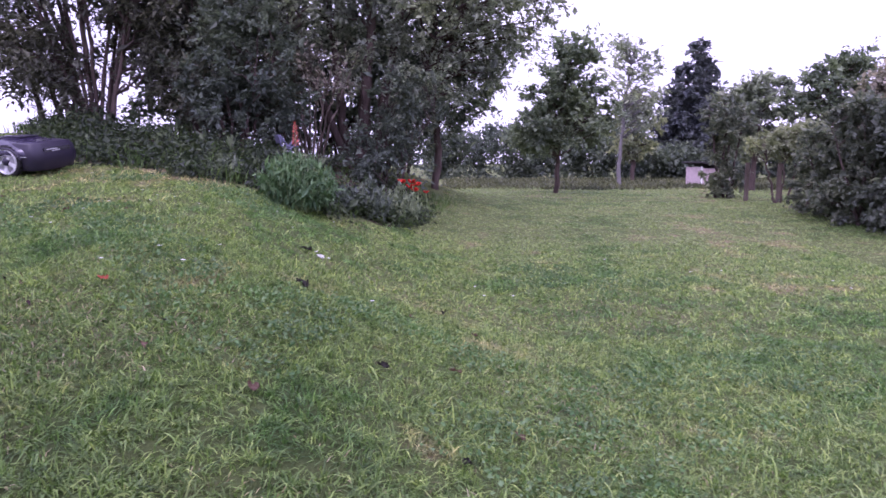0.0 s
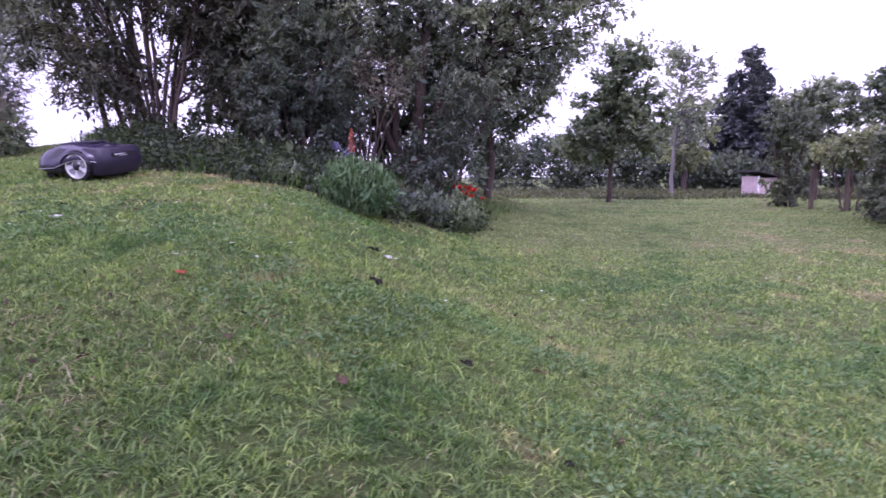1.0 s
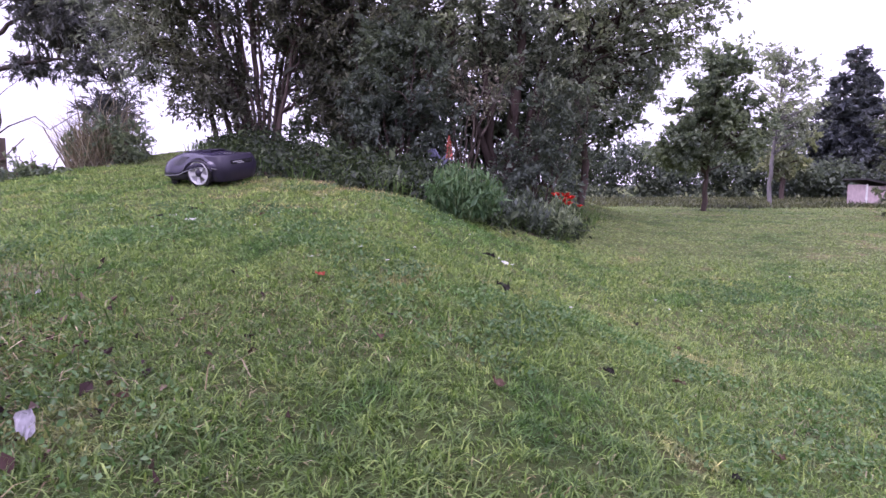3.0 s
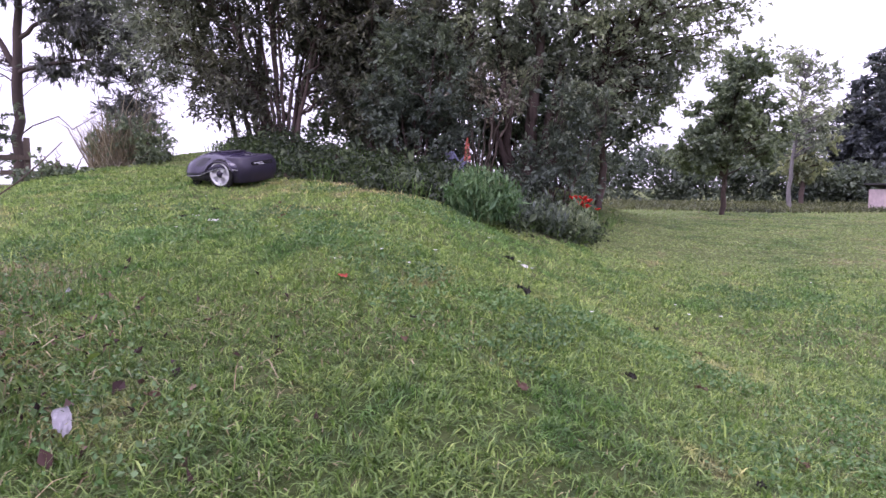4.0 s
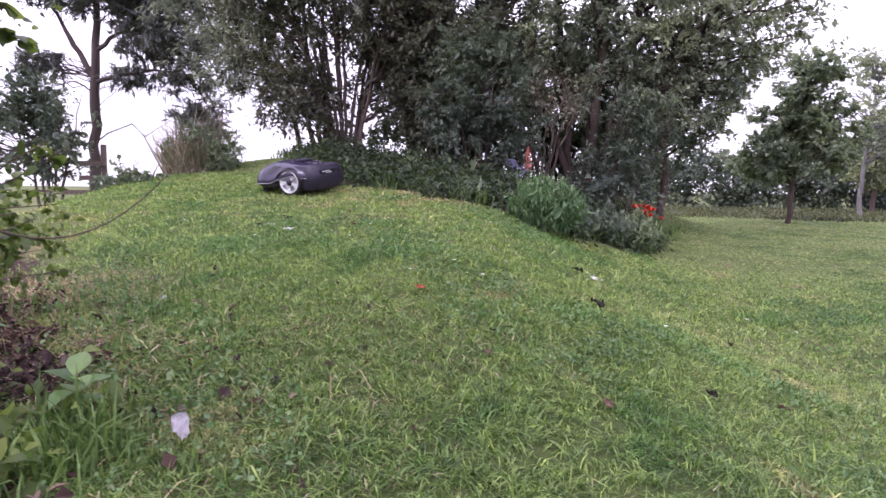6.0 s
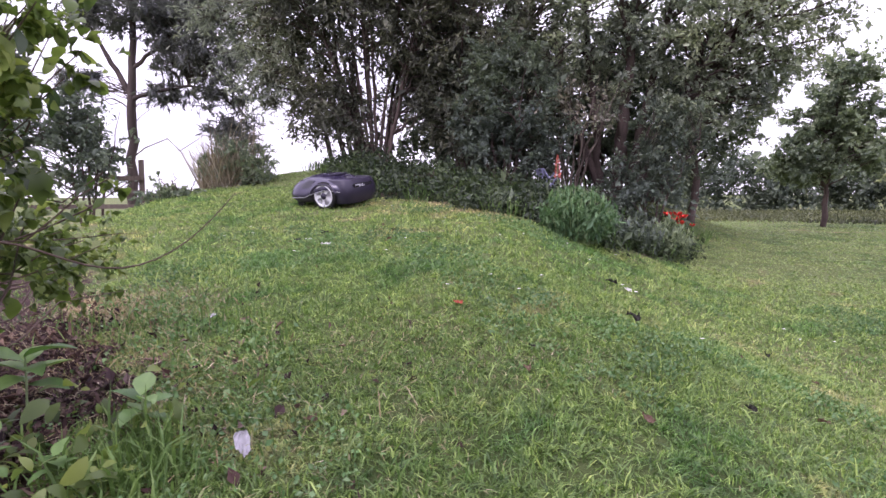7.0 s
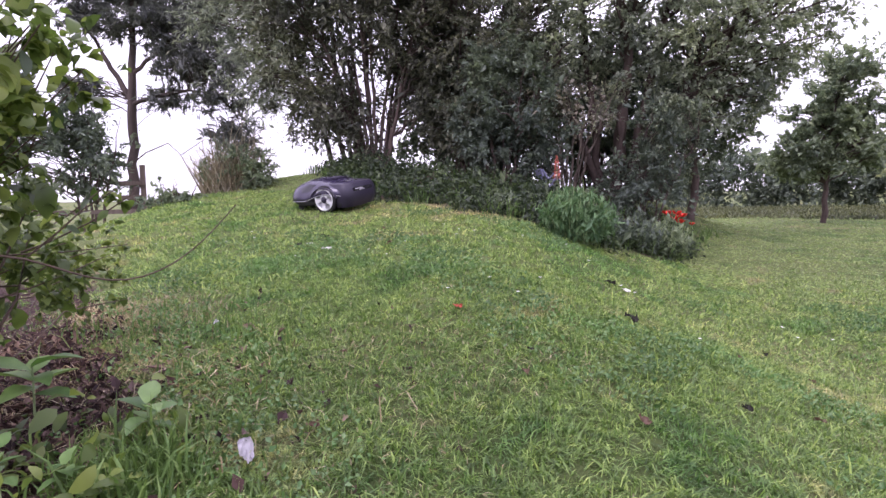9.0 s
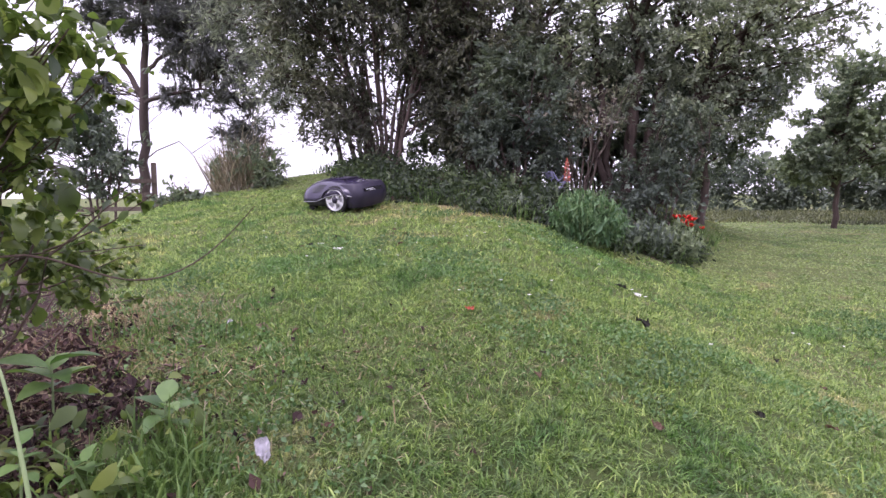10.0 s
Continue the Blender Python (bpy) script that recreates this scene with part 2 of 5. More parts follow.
M_GLOSS = plain_material("glossy_black_panel", (0.018, 0.016, 0.022), 0.12, 0.0, 0.6, 0.05)
M_TRIM = plain_material("silver_trim", (0.35, 0.34, 0.37), 0.3, 0.6, 0.5, 0.05)
M_RIM = plain_material("silver_wheel_plastic", (0.62, 0.61, 0.65), 0.35, 0.3, 0.5, 0.12, 30)
M_TYRE = plain_material("black_rubber", (0.018, 0.017, 0.018), 0.8, 0.0, 0.3, 0.3, 30, 0.3)
M_MARK = plain_material("pale_print", (0.45, 0.44, 0.46), 0.5)
M_PAPER = plain_material("crumpled_paper", (0.52, 0.5, 0.54), 0.8, 0.0, 0.2, 0.15, 60, 0.3)
M_PETAL_WHITE = plain_material("white_petal", (0.78, 0.77, 0.76), 0.6, 0.0, 0.3)
M_PETAL_RED = plain_material("poppy_petal", (0.62, 0.03, 0.015), 0.55, 0.0, 0.3, 0.25, 20)
M_PETAL_ORANGE = plain_material("salmon_lupin_petal", (0.50, 0.15, 0.11), 0.6, 0.0, 0.3, 0.4, 60)
M_BLUE = plain_material("faded_blue_plastic", (0.15, 0.15, 0.24), 0.5, 0.0, 0.4, 0.2)
M_RED_LEAF = plain_material("fallen_red_leaf", (0.46, 0.11, 0.07), 0.7, 0.0, 0.3)
M_DARK_LEAF = plain_material("fallen_dark_leaf", (0.035, 0.032, 0.026), 0.7, 0.0, 0.3)
M_BROWN_LEAF = plain_material("fallen_brown_leaf", (0.16, 0.10, 0.07), 0.75, 0.0, 0.3)
M_SHED_WALL = plain_material("pale_pink_boards", (0.55, 0.43, 0.45), 0.7)
M_SHED_ROOF = plain_material("dark_felt_roof", (0.05, 0.047, 0.05), 0.9, 0.0, 0.2)


# ---- meshes ----
def mesh_np(name, verts, faces, material, smooth=False):
    me = bpy.data.meshes.new(name)
    me.from_pydata(np.asarray(verts, dtype=np.float32), [], np.asarray(faces, dtype=np.int32))
    me.materials.append(material)
    if smooth:
        me.polygons.foreach_set("use_smooth", np.ones(len(me.polygons), dtype=bool))
    me.update()
    return me


def part(name, me, parent=None, label="", at=None):
    """One mesh (a Mesh, or a bmesh with its material) as one object under a thing or a part."""
    if isinstance(me, tuple):
        bm, material = me
        me = bpy.data.meshes.new(name)
        bm.to_mesh(me)
        bm.free()
        me.materials.append(material)
    ob = new(name, me)
    if parent is not None:
        ob.parent = parent
    if at is not None:
        ob.matrix_basis = at
    if label:
        ob["label"] = label
    return ob


def thing(name, where, label, category, group="", kind=""):
    ob = new(name)
    ob.empty_display_size = 0.1
    ob.matrix_basis = where if isinstance(where, Matrix) else Matrix.Translation(where)
    return tagged(ob, label, category, group, kind)


def smooth_bm(bm):
    for f in bm.faces:
        f.smooth = True
    return bm


def unit(v):
    return v / np.maximum(np.linalg.norm(v, axis=-1, keepdims=True), 1e-9)


def step(a, b, v):
    u = np.clip((np.asarray(v, dtype=float) - a) / (b - a), 0, 1)
    return u * u * (3 - 2 * u)


def height(x, y):
    """The lie of the land: a level lawn, a grassy mound beside it, and a ridge behind the mound."""
    x, y = np.asarray(x, dtype=float), np.asarray(y, dtype=float)
    left = 1.02 * step(-2.5, 8.5, y) + 0.40 * np.exp(-((x + 4.8) ** 2 + (y - 9.3) ** 2) / 5.0)
    left = left - 1.0 * step(5.2, 8.7, -x - 0.35 * (y - 4.5))
    far = step(10.5, 15, y)
    left = left * (1 - far) + 0.3 * far
    right = -0.12 + 0.45 * step(0.5, 12.5, y)
    # the foot of the mound swings to and fro along the lawn
    foot = np.interp(y, [-1, 1.5, 3, 4, 5.5, 7.6, 9, 10.5], [0.0, -0.1, -0.3, -0.6, -0.9, -1.1, -0.7, -0.2])
    k = 1 / (1 + np.exp(-np.clip((x - foot) / (0.36 + 0.1 * step(4, 6, y)), -30, 30)))
    return left * (1 - k) + right * k


def on_ground(x, y, lift=0.0):
    return Vector((x, y, float(height(x, y)) + lift))


def slope(x, y):
    e = 0.05
    return Vector((-(float(height(x + e, y)) - float(height(x - e, y))) / (2 * e), -(float(height(x, y + e)) - float(height(x, y - e))) / (2 * e), 1)).normalized()


def tube(points, radii, sides=7):
    """Vertices and quads of a tapering tube along a line."""
    p = np.asarray(points, dtype=float)
    r = np.asarray(radii, dtype=float)
    d = unit(np.gradient(p, axis=0))
    ref = np.where(np.abs(d[:, 2:3]) > 0.9, np.array([[1.0, 0, 0]]), np.array([[0, 0, 1.0]]))
    a = unit(np.cross(d, ref))
    b = np.cross(d, a)
    ang = np.linspace(0, 2 * np.pi, sides, endpoint=False)
    v = p[:, None] + r[:, None, None] * (np.cos(ang)[None, :, None] * a[:, None] + np.sin(ang)[None, :, None] * b[:, None])
    n = len(p)
    i = np.arange(n - 1)[:, None] * sides + np.arange(sides)[None]
    j = np.arange(n - 1)[:, None] * sides + (np.arange(sides)[None] + 1) % sides
    q = np.stack([i, j, j + sides, i + sides], -1).reshape(-1, 4)
    return v.reshape(-1, 3), q


def joined(pieces):
    vs, fs, k = [], [], 0
    for v, f in pieces:
        vs.append(v)
        fs.append(np.asarray(f) + k)
        k += len(v)
    return np.concatenate(vs), np.concatenate(fs)


def curve_line(rng, a, b, bend, n=7, wobble=0.03):
    """A limb's line from a to b that sets off upwards or outwards by bend."""
    a, b, bend = np.asarray(a, float), np.asarray(b, float), np.asarray(bend, float)
    t = np.linspace(0, 1, n)[:, None]
    mid = (a + b) / 2 + bend
    p = (1 - t) ** 2 * a + 2 * t * (1 - t) * mid + t ** 2 * b
    w = rng.normal(0, wobble, p.shape) * np.sin(np.pi * t) * np.linalg.norm(b - a)
    return p + w


def leaves(rng, centres, length, width, droop=0.2, fold=0.25, spread=0.35, oval=False, heading=None):
    """One small folded leaf at each centre: four corners, two faces."""
    n = len(centres)
    d = unit(rng.normal(0, 1, (n, 3)) + np.array([0, 0, -droop]) if heading is None else rng.normal(0, 0.55, (n, 3)) + heading)
    up = unit(rng.normal(0, 0.6, (n, 3)) + np.array([0, 0, 1.0]))
    side = unit(np.cross(d, up))
    nrm = np.cross(side, d)
    size = np.exp(rng.normal(0, spread, (n, 1)))
    L, W = length * size, width * size
    base = centres - d * L * 0.5
    tip = centres + d * L * 0.5
    if oval:
        ring = [base]
        for along, wide in ((-0.28, 0.36), (0.0, 0.5), (0.27, 0.34)):
            ring.append(centres + d * L * along + side * W * wide + nrm * W * fold * wide * 2 - nrm * L * 0.25 * max(0, along))
        ring.append(tip - nrm * L * 0.16)
        for along, wide in ((0.27, 0.34), (0.0, 0.5), (-0.28, 0.36)):
            ring.append(centres + d * L * along - side * W * wide + nrm * W * fold * wide * 2 - nrm * L * 0.25 * max(0, along))
        v = np.stack(ring, 1).reshape(-1, 3)
        k = np.arange(n)[:, None] * 8
        return v, np.concatenate([k + [[0, 1, 7]], k + [[1, 2, 7]], k + [[2, 6, 7]], k + [[2, 3, 6]], k + [[3, 5, 6]], k + [[3, 4, 5]]], 0)
    mid = centres - d * L * 0.05
    lv = mid + side * W * 0.5 + nrm * W * fold
    rv = mid - side * W * 0.5 + nrm * W * fold
    v = np.stack([base, lv, tip, rv], 1).reshape(-1, 3)
    k = np.arange(n)[:, None] * 4
    f = np.concatenate([k + [[0, 1, 2]], k + [[0, 2, 3]]], 0)
    return v, f


def in_blobs(rng, blobs, n, shell=0.5):
    """n places in a crown made of ellipsoids (centre, half axes), more of them towards the outside."""
    c = np.array([b[0] for b in blobs], float)
    r = np.array([b[1] for b in blobs], float)
    w = np.prod(r, 1) ** 0.65
    k = rng.choice(len(blobs), n, p=w / w.sum())
    d = unit(rng.normal(0, 1, (n, 3)))
    return c[k] + d * r[k] * (rng.random((n, 1)) ** shell)


def sprays(rng, spots, middle, per, size, droop, flat, each=7):
    """Leaves set along short twigs that fan out of each clump, and the way they point."""
    n, m = len(spots), max(1, per // each)
    big = np.repeat(np.exp(rng.normal(0, 0.3, (n, 1))), each, 0)
    root = np.repeat(spots, each, 0)
    out = unit(root - middle)
    way = unit(rng.normal(0, 1, (n * each, 3)) * np.array([1, 1, flat]) + 0.55 * out + np.array([0, 0, -0.45 * droop]))
    long = size * big * rng.uniform(1.1, 2.6, (n * each, 1))
    t = rng.random((n * each * m, 1)) ** 0.8
    way_m, long_m = np.repeat(way, m, 0), np.repeat(long, m, 0)
    sag = np.concatenate([np.zeros((len(t), 2)), -0.3 * droop * long_m * t * t], 1)
    centres = np.repeat(root, m, 0) + way_m * long_m * (t - 0.15) + sag + rng.normal(0, 0.16 * size, (len(t), 3))
    return centres, way_m


def tree(rng, name, base, stems, blobs, clumps, per, clump_size, leaf, leaf_mat, bark, label, category="tree", group="", limb=0.6, limb_r=0.02, shell=0.5, droop=0.3, sides=7, flat=0.7):
    """A tree or shrub: tapered stems, limbs that reach into the crown, and a crown of many small leaves in clumps."""
    base = Vector(base)
    top = thing(name, base, label, category, group)
    axis = []
    for s in stems:
        p = np.array([q[:3] for q in s], float)
        r = np.array([q[3] for q in s], float)
        t = np.linspace(0, 1, len(p))
        tt = np.linspace(0, 1, len(p) * 4)
        fine = np.stack([np.interp(tt, t, p[:, i]) for i in range(3)], 1)
        ker = np.array([0.25, 0.5, 0.25])
        for _ in range(3):
            fine[1:-1] = ker[0] * fine[:-2] + ker[1] * fine[1:-1] + ker[2] * fine[2:]
        rr = np.interp(tt, t, r)
        fine[1:] += rng.normal(0, 0.012, fine[1:].shape) * (1 + 4 * rr[1:, None])
        v, f = tube(fine, rr * (1 + rng.normal(0, 0.05, len(rr))), sides)
        part("trunk" if len(stems) == 1 else "stem", mesh_np("stem", v, f, bark, True), top)
        axis.append(np.c_[fine, rr])
    axis = np.concatenate(axis)
    spots = in_blobs(rng, blobs, clumps, shell)
    limbs = []
    for c in spots[rng.random(len(spots)) < limb]:
        d = np.linalg.norm(axis[:, :3] - c, axis=1) + 2.0 * np.maximum(0, axis[:, 2] - c[2] + 0.25)
        a = axis[np.argmin(d)]
        ln = np.linalg.norm(c - a[:3])
        line = curve_line(rng, a[:3], c, (0, 0, 0.12 * ln), 6, 0.05)
        r0 = min(a[3] * 0.7, limb_r * (0.5 + ln))
        limbs.append(tube(line, np.linspace(max(r0, 0.006), 0.004, 6), 5))
    if limbs:
        v, f = joined(limbs)
        part("branch", mesh_np("branch", v, f, bark, True), top)["kind"] = "stuff"
    centres, heading = sprays(rng, spots, spots.mean(0), per, clump_size, droop, flat)
    v, f = leaves(rng, centres, leaf[0], leaf[1], droop, heading=heading)
    part("crown", mesh_np("crown", v, f, leaf_mat), top)["kind"] = "stuff"
    return top


def blade_field(rng, x, y, tall, wide, lean, lift=0.0, heading=None):
    """Blades of grass that grow at x, y: three faces each, bent over by lean."""
    n = len(x)
    z = height(x, y)
    a = rng.random(n) * 2 * np.pi if heading is None else heading + rng.normal(0, 0.75, n)
    h = tall * np.exp(rng.normal(0, 0.3, n))
    w = wide * np.exp(rng.normal(0, 0.25, n))
    ln = lean * rng.random(n) ** 0.7 * h
    ca, sa = np.cos(a), np.sin(a)
    base = np.stack([x, y, z + lift - 0.004], 1)
    out = np.stack([ca, sa, np.zeros(n)], 1)
    b = rng.random(n) * 2 * np.pi
    side = np.stack([np.cos(b), np.sin(b), np.zeros(n)], 1)
    up = np.array([[0, 0, 1.0]])
    bow = np.minimum(ln / h, 2.0)
    mid = base + out * (ln * 0.4)[:, None] + up * (h * (0.6 - 0.1 * bow))[:, None]
    tip = base + out * ln[:, None] + up * (h * (1 - 0.4 * bow))[:, None]
    hw = (w * 0.5)[:, None]
    v = np.stack([base - side * hw, base + side * hw, mid + side * hw * 0.85, mid - side * hw * 0.85, tip], 1).reshape(-1, 3)
    k = np.arange(n)[:, None] * 5
    f = np.concatenate([k + [[0, 1, 2]], k + [[0, 2, 3]], k + [[3, 2, 4]]], 0)
    return v, f


# ---- the ground: one sheet to the horizon, finer near the lawn ----
def warped(centre, reach, n):
    u = np.linspace(-1, 1, n)
    return centre + np.sign(u) * (11 * np.abs(u) + (reach - 11) * np.abs(u) ** 9)


gx, gy = warped(-1.0, 900, 261), warped(6.0, 900, 261)
GX, GY = np.meshgrid(gx, gy)
gz = height(GX, GY)
gv = np.stack([GX, GY, gz], -1).reshape(-1, 3)
gi = (np.arange(260)[:, None] * 261 + np.arange(260)[None]).reshape(-1, 1)
ground = part("ground", mesh_np("ground", gv, gi + [[0, 1, 262, 261]], M_GROUND, True))
tagged(ground, "mown lawn on a low mound with dry patches and bare soil", "lawn", kind="structure")


def bed_edge(x):
    """How far the lawn reaches before the planting under the trees begins."""
    return np.interp(x, [-6.5, -5.0, -3.4, -1.9, -1.0, -0.35, 0.1], [9.5, 7.8, 6.2, 5.65, 5.6, 6.8, 9.0])


def bare(x, y):
    """Where soil and litter lie open at the foot of the shrub."""
    rag = 0.16 * np.sin(x * 9 + y * 4) * np.sin(y * 11 - x * 3)
    return -0.69 * (x + 2.28) - 0.72 * (y - 1.6) + rag > 0.0


# ---- the robot mower ----
def loft(sections, material, close_ends=True):
    bm = bmesh.new()
    rows = [[bm.verts.new(p) for p in s] for s in sections]
    n = len(rows[0])
    for a, b in zip(rows, rows[1:]):
        for i in range(n - 1):
            bm.faces.new((a[i], a[i + 1], b[i + 1], b[i]))
    if close_ends:
        bm.faces.new(rows[0])
        bm.faces.new(rows[-1])
    bmesh.ops.recalc_face_normals(bm, faces=bm.faces)
    return smooth_bm(bm), material


def box(size, material, bevel=0.004, at=(0, 0, 0), turn=(0, 0, 0)):
    bm = bmesh.new()
    bmesh.ops.create_cube(bm, size=1, matrix=pose(*at, *turn) @ Matrix.Diagonal((*size, 1)))
    if bevel:
        bmesh.ops.bevel(bm, geom=bm.edges[:], offset=bevel, segments=2, affect="EDGES")
    return bm, material


def turned(profile, material, sides=40, axis="Y"):
    """A body of revolution: profile of (radius, along the axis)."""
    bm = bmesh.new()
    rings = []
    for r, a in profile:
        ring = []
        for k in range(sides):
            t = 2 * math.pi * k / sides
            ring.append(bm.verts.new((r * math.cos(t), a, r * math.sin(t)) if axis == "Y" else (r * math.cos(t), r * math.sin(t), a)))
        rings.append(ring)
    for a, b in zip(rings, rings[1:]):
        for k in range(sides):
            bm.faces.new((a[k], a[(k + 1) % sides], b[(k + 1) % sides], b[k]))
    if profile[0][0] > 0.0005:
        bm.faces.new(rings[0])
    if profile[-1][0] > 0.0005:
        bm.faces.new(rings[-1])
    bmesh.ops.recalc_face_normals(bm, faces=bm.faces)
    return smooth_bm(bm), material


def lerp(x, xs, ys):
    return float(np.interp(x, xs, ys))


XS = [-0.31, -0.29, -0.22, -0.10, 0.02, 0.14, 0.26, 0.34, 0.39, 0.41]
HALF = [0.215, 0.235, 0.262, 0.275, 0.272, 0.262, 0.24, 0.205, 0.15, 0.09]
TOP = [0.225, 0.245, 0.268, 0.292, 0.305, 0.298, 0.262, 0.225, 0.185, 0.15]
EDGE = [0.15, 0.152, 0.164, 0.172, 0.142, 0.098, 0.088, 0.082, 0.08, 0.085]


def mower_shell():
    sections = []
    for x in np.linspace(-0.31, 0.41, 37):
        w, h, e = lerp(x, XS, HALF), lerp(x, XS, TOP), lerp(x, XS, EDGE)
        half = [(w * 0.985, e), (w, e + 0.012), (w * 0.985, e + (h - e) * 0.34), (w * 0.93, e + (h - e) * 0.56), (w * 0.80, e + (h - e) * 0.82), (w * 0.62, h - 0.010), (w * 0.40, h + 0.002), (w * 0.2, h + 0.004)]
        # a hollow runs along each flank in front of the wheel
        dip = 0.022 * math.exp(-((x - 0.13) / 0.10) ** 2)
        half[3] = (half[3][0] - dip, half[3][1])
        half[2] = (half[2][0] - dip * 0.6, half[2][1])
        s = [(x, -y, z) for y, z in half] + [(x, 0, h + 0.006)] + [(x, y, z) for y, z in reversed(half)]
        sections.append(s)
    return loft(sections, M_SHELL)


def mower_chassis():
    sections = []
    for x in np.linspace(-0.29, 0.405, 28):
        w, e = lerp(x, XS, HALF) * 0.955, lerp(x, XS, EDGE)
        if -0.235 < x < 0.075:
            w = min(w, 0.19)
        low = 0.055 + 0.03 * step(0.25, 0.4, x)
        s = [(x, -w * 0.9, low), (x, -w, low + 0.025), (x, -w, e + 0.014), (x, 0, e + 0.03), (x, w, e + 0.014), (x, w, low + 0.025), (x, w * 0.9, low)]
        sections.append(s + [s[0]])
    return loft(sections, M_CHASSIS, False)


def robot_mower(where):
    top = thing("robot_mower", where, "dark charcoal robotic lawn mower with silver spoked wheels on grass", "lawn mower")
    part("chassis", mower_chassis(), top, "matt black lower body")
    shell = part("shell", mower_shell(), top, "glossy dark metallic cover")
    for s in (-1, 1):
        # the light line that follows the lower edge of the cover
        pts = [(x, s * (lerp(x, XS, HALF) * 0.99 + 0.001), lerp(x, XS, EDGE) + 0.006) for x in np.linspace(-0.285, 0.35, 26)]
        v, f = tube(pts, [0.0035] * 26, 6)
        part("trim_strip", mesh_np("trim_strip", v, f, M_TRIM, True), shell, "thin silver line")
        # dark three-cornered insert on the flank
        bm = bmesh.new()
        rim = [(0.03, 0.262), (0.11, 0.262), (0.225, 0.215), (0.20, 0.185), (0.10, 0.19)]
        out, inn = [], []
        for x, z in rim:
            w, h, e = lerp(x, XS, HALF), lerp(x, XS, TOP), lerp(x, XS, EDGE)
            k = (z - e) / (h - e)
            y = w * lerp(k, [0.34, 0.56, 0.82, 1.0], [0.985, 0.93, 0.80, 0.62]) - 0.020 * math.exp(-((x - 0.13) / 0.10) ** 2) * (k < 0.7)
            out.append(bm.verts.new((x, s * (y + 0.003), z)))
            inn.append(bm.verts.new((x, s * (y - 0.012), z)))
        bm.faces.new(out)
        for k in range(5):
            bm.faces.new((out[k], out[(k + 1) % 5], inn[(k + 1) % 5], inn[k]))
        bmesh.ops.recalc_face_normals(bm, faces=bm.faces)
        part("side_window", (bm, M_GLOSS), shell, "glossy black insert")
        # mudguard lip over the wheel
        pts = [(-0.085 + 0.155 * math.cos(a), s * 0.268, 0.105 + 0.128 * math.sin(a)) for a in np.linspace(0.35, 2.8, 18)]
        v, f = tube(pts, [0.009] * 18, 6)
        part("wheel_arch", mesh_np("wheel_arch", v, f, M_PANEL, True), shell)
    sections = []
    for z in (0.052, 0.062, 0.12, 0.18, 0.235, 0.262, 0.27):
        back = -0.352 + 0.035 * ((z - 0.17) / 0.1) ** 2 * (1 if z > 0.17 else 0.6)
        half = 0.245 - 0.02 * step(0.12, 0.05, z) - 0.025 * step(0.21, 0.27, z)
        ring = [(back + 0.20, half), (back + 0.07, half), (back + 0.03, half * 0.97), (back + 0.008, half * 0.87), (back, half * 0.6)]
        sections.append([(x, -y, z) for x, y in ring] + [(back - 0.004, 0, z)] + [(x, y, z) for x, y in reversed(ring)])
    part("rear_bumper", loft(sections, M_PANEL), top, "dark grey rear panel")
    grille = part("rear_grille", box((0.02, 0.30, 0.034), M_GLOSS, 0.006, (-0.345, 0, 0.214), (0, 12, 0)), top, "recessed black strip")
    for k, w in ((0, 0.12), (1, 0.09)):
        part("print_bar", box((0.003, w, 0.007), M_MARK, 0, (-0.3565, 0.07 - 0.04 * k, 0.219 - 0.013 * k), (0, 12, 0)), grille, "pale printed bar")
    part("rear_foot", box((0.05, 0.24, 0.03), M_CHASSIS, 0.008, (-0.29, 0, 0.058)), top)
    part("hatch", box((0.17, 0.20, 0.012), M_PANEL, 0.005, (-0.02, 0, 0.302), (0, 1.5, 0)), shell, "hinged control lid")
    part("stop_button", turned([(0.0, 0.012), (0.025, 0.011), (0.032, 0.004), (0.033, -0.02)], M_GLOSS, 24, "Z"), shell, "round dark stop button", pose(-0.19, 0, 0.274))
    for s in (-1, 1):
        wheel = part("wheel", turned([(0.118, -0.030), (0.126, -0.022), (0.128, 0.0), (0.126, 0.022), (0.116, 0.030), (0.10, 0.024), (0.10, -0.024), (0.118, -0.030)], M_TYRE, 44), top, "", pose(-0.085, s * 0.238, 0.126))
        for k in range(22):
            t = 2 * math.pi * k / 22
            part("tread", box((0.007, 0.056, 0.010), M_TYRE, 0.002, (0.128 * math.cos(t), 0, 0.128 * math.sin(t)), (0, -math.degrees(t) + 90, 0)), wheel)
        part("rim", turned([(0.101, 0.020 * s), (0.103, 0.030 * s), (0.092, 0.031 * s), (0.088, 0.012 * s), (0.101, 0.020 * s)], M_RIM, 44), wheel, "silver rim")
        part("wheel_disc", turned([(0.0, 0.006 * s), (0.09, 0.006 * s), (0.09, -0.004 * s)], M_CHASSIS, 32), wheel)
        for k in range(5):
            t = 72 * k + 12
            bm = bmesh.new()
            prof = [(0.022, 0.017), (0.055, 0.013), (0.092, 0.026)]
            lo = [[bm.verts.new((r, 0.010 * s, z * q)) for q in (-1, 1)] for r, z in prof]
            hi = [[bm.verts.new((r, 0.028 * s - 0.004 * s * (i == 1), z * q * 0.85)) for q in (-1, 1)] for i, (r, z) in enumerate(prof)]
            for i in range(2):
                bm.faces.new((hi[i][0], hi[i][1], hi[i + 1][1], hi[i + 1][0]))
                for q in (0, 1):
                    bm.faces.new((hi[i][q], hi[i + 1][q], lo[i + 1][q], lo[i][q]))
            bmesh.ops.recalc_face_normals(bm, faces=bm.faces)
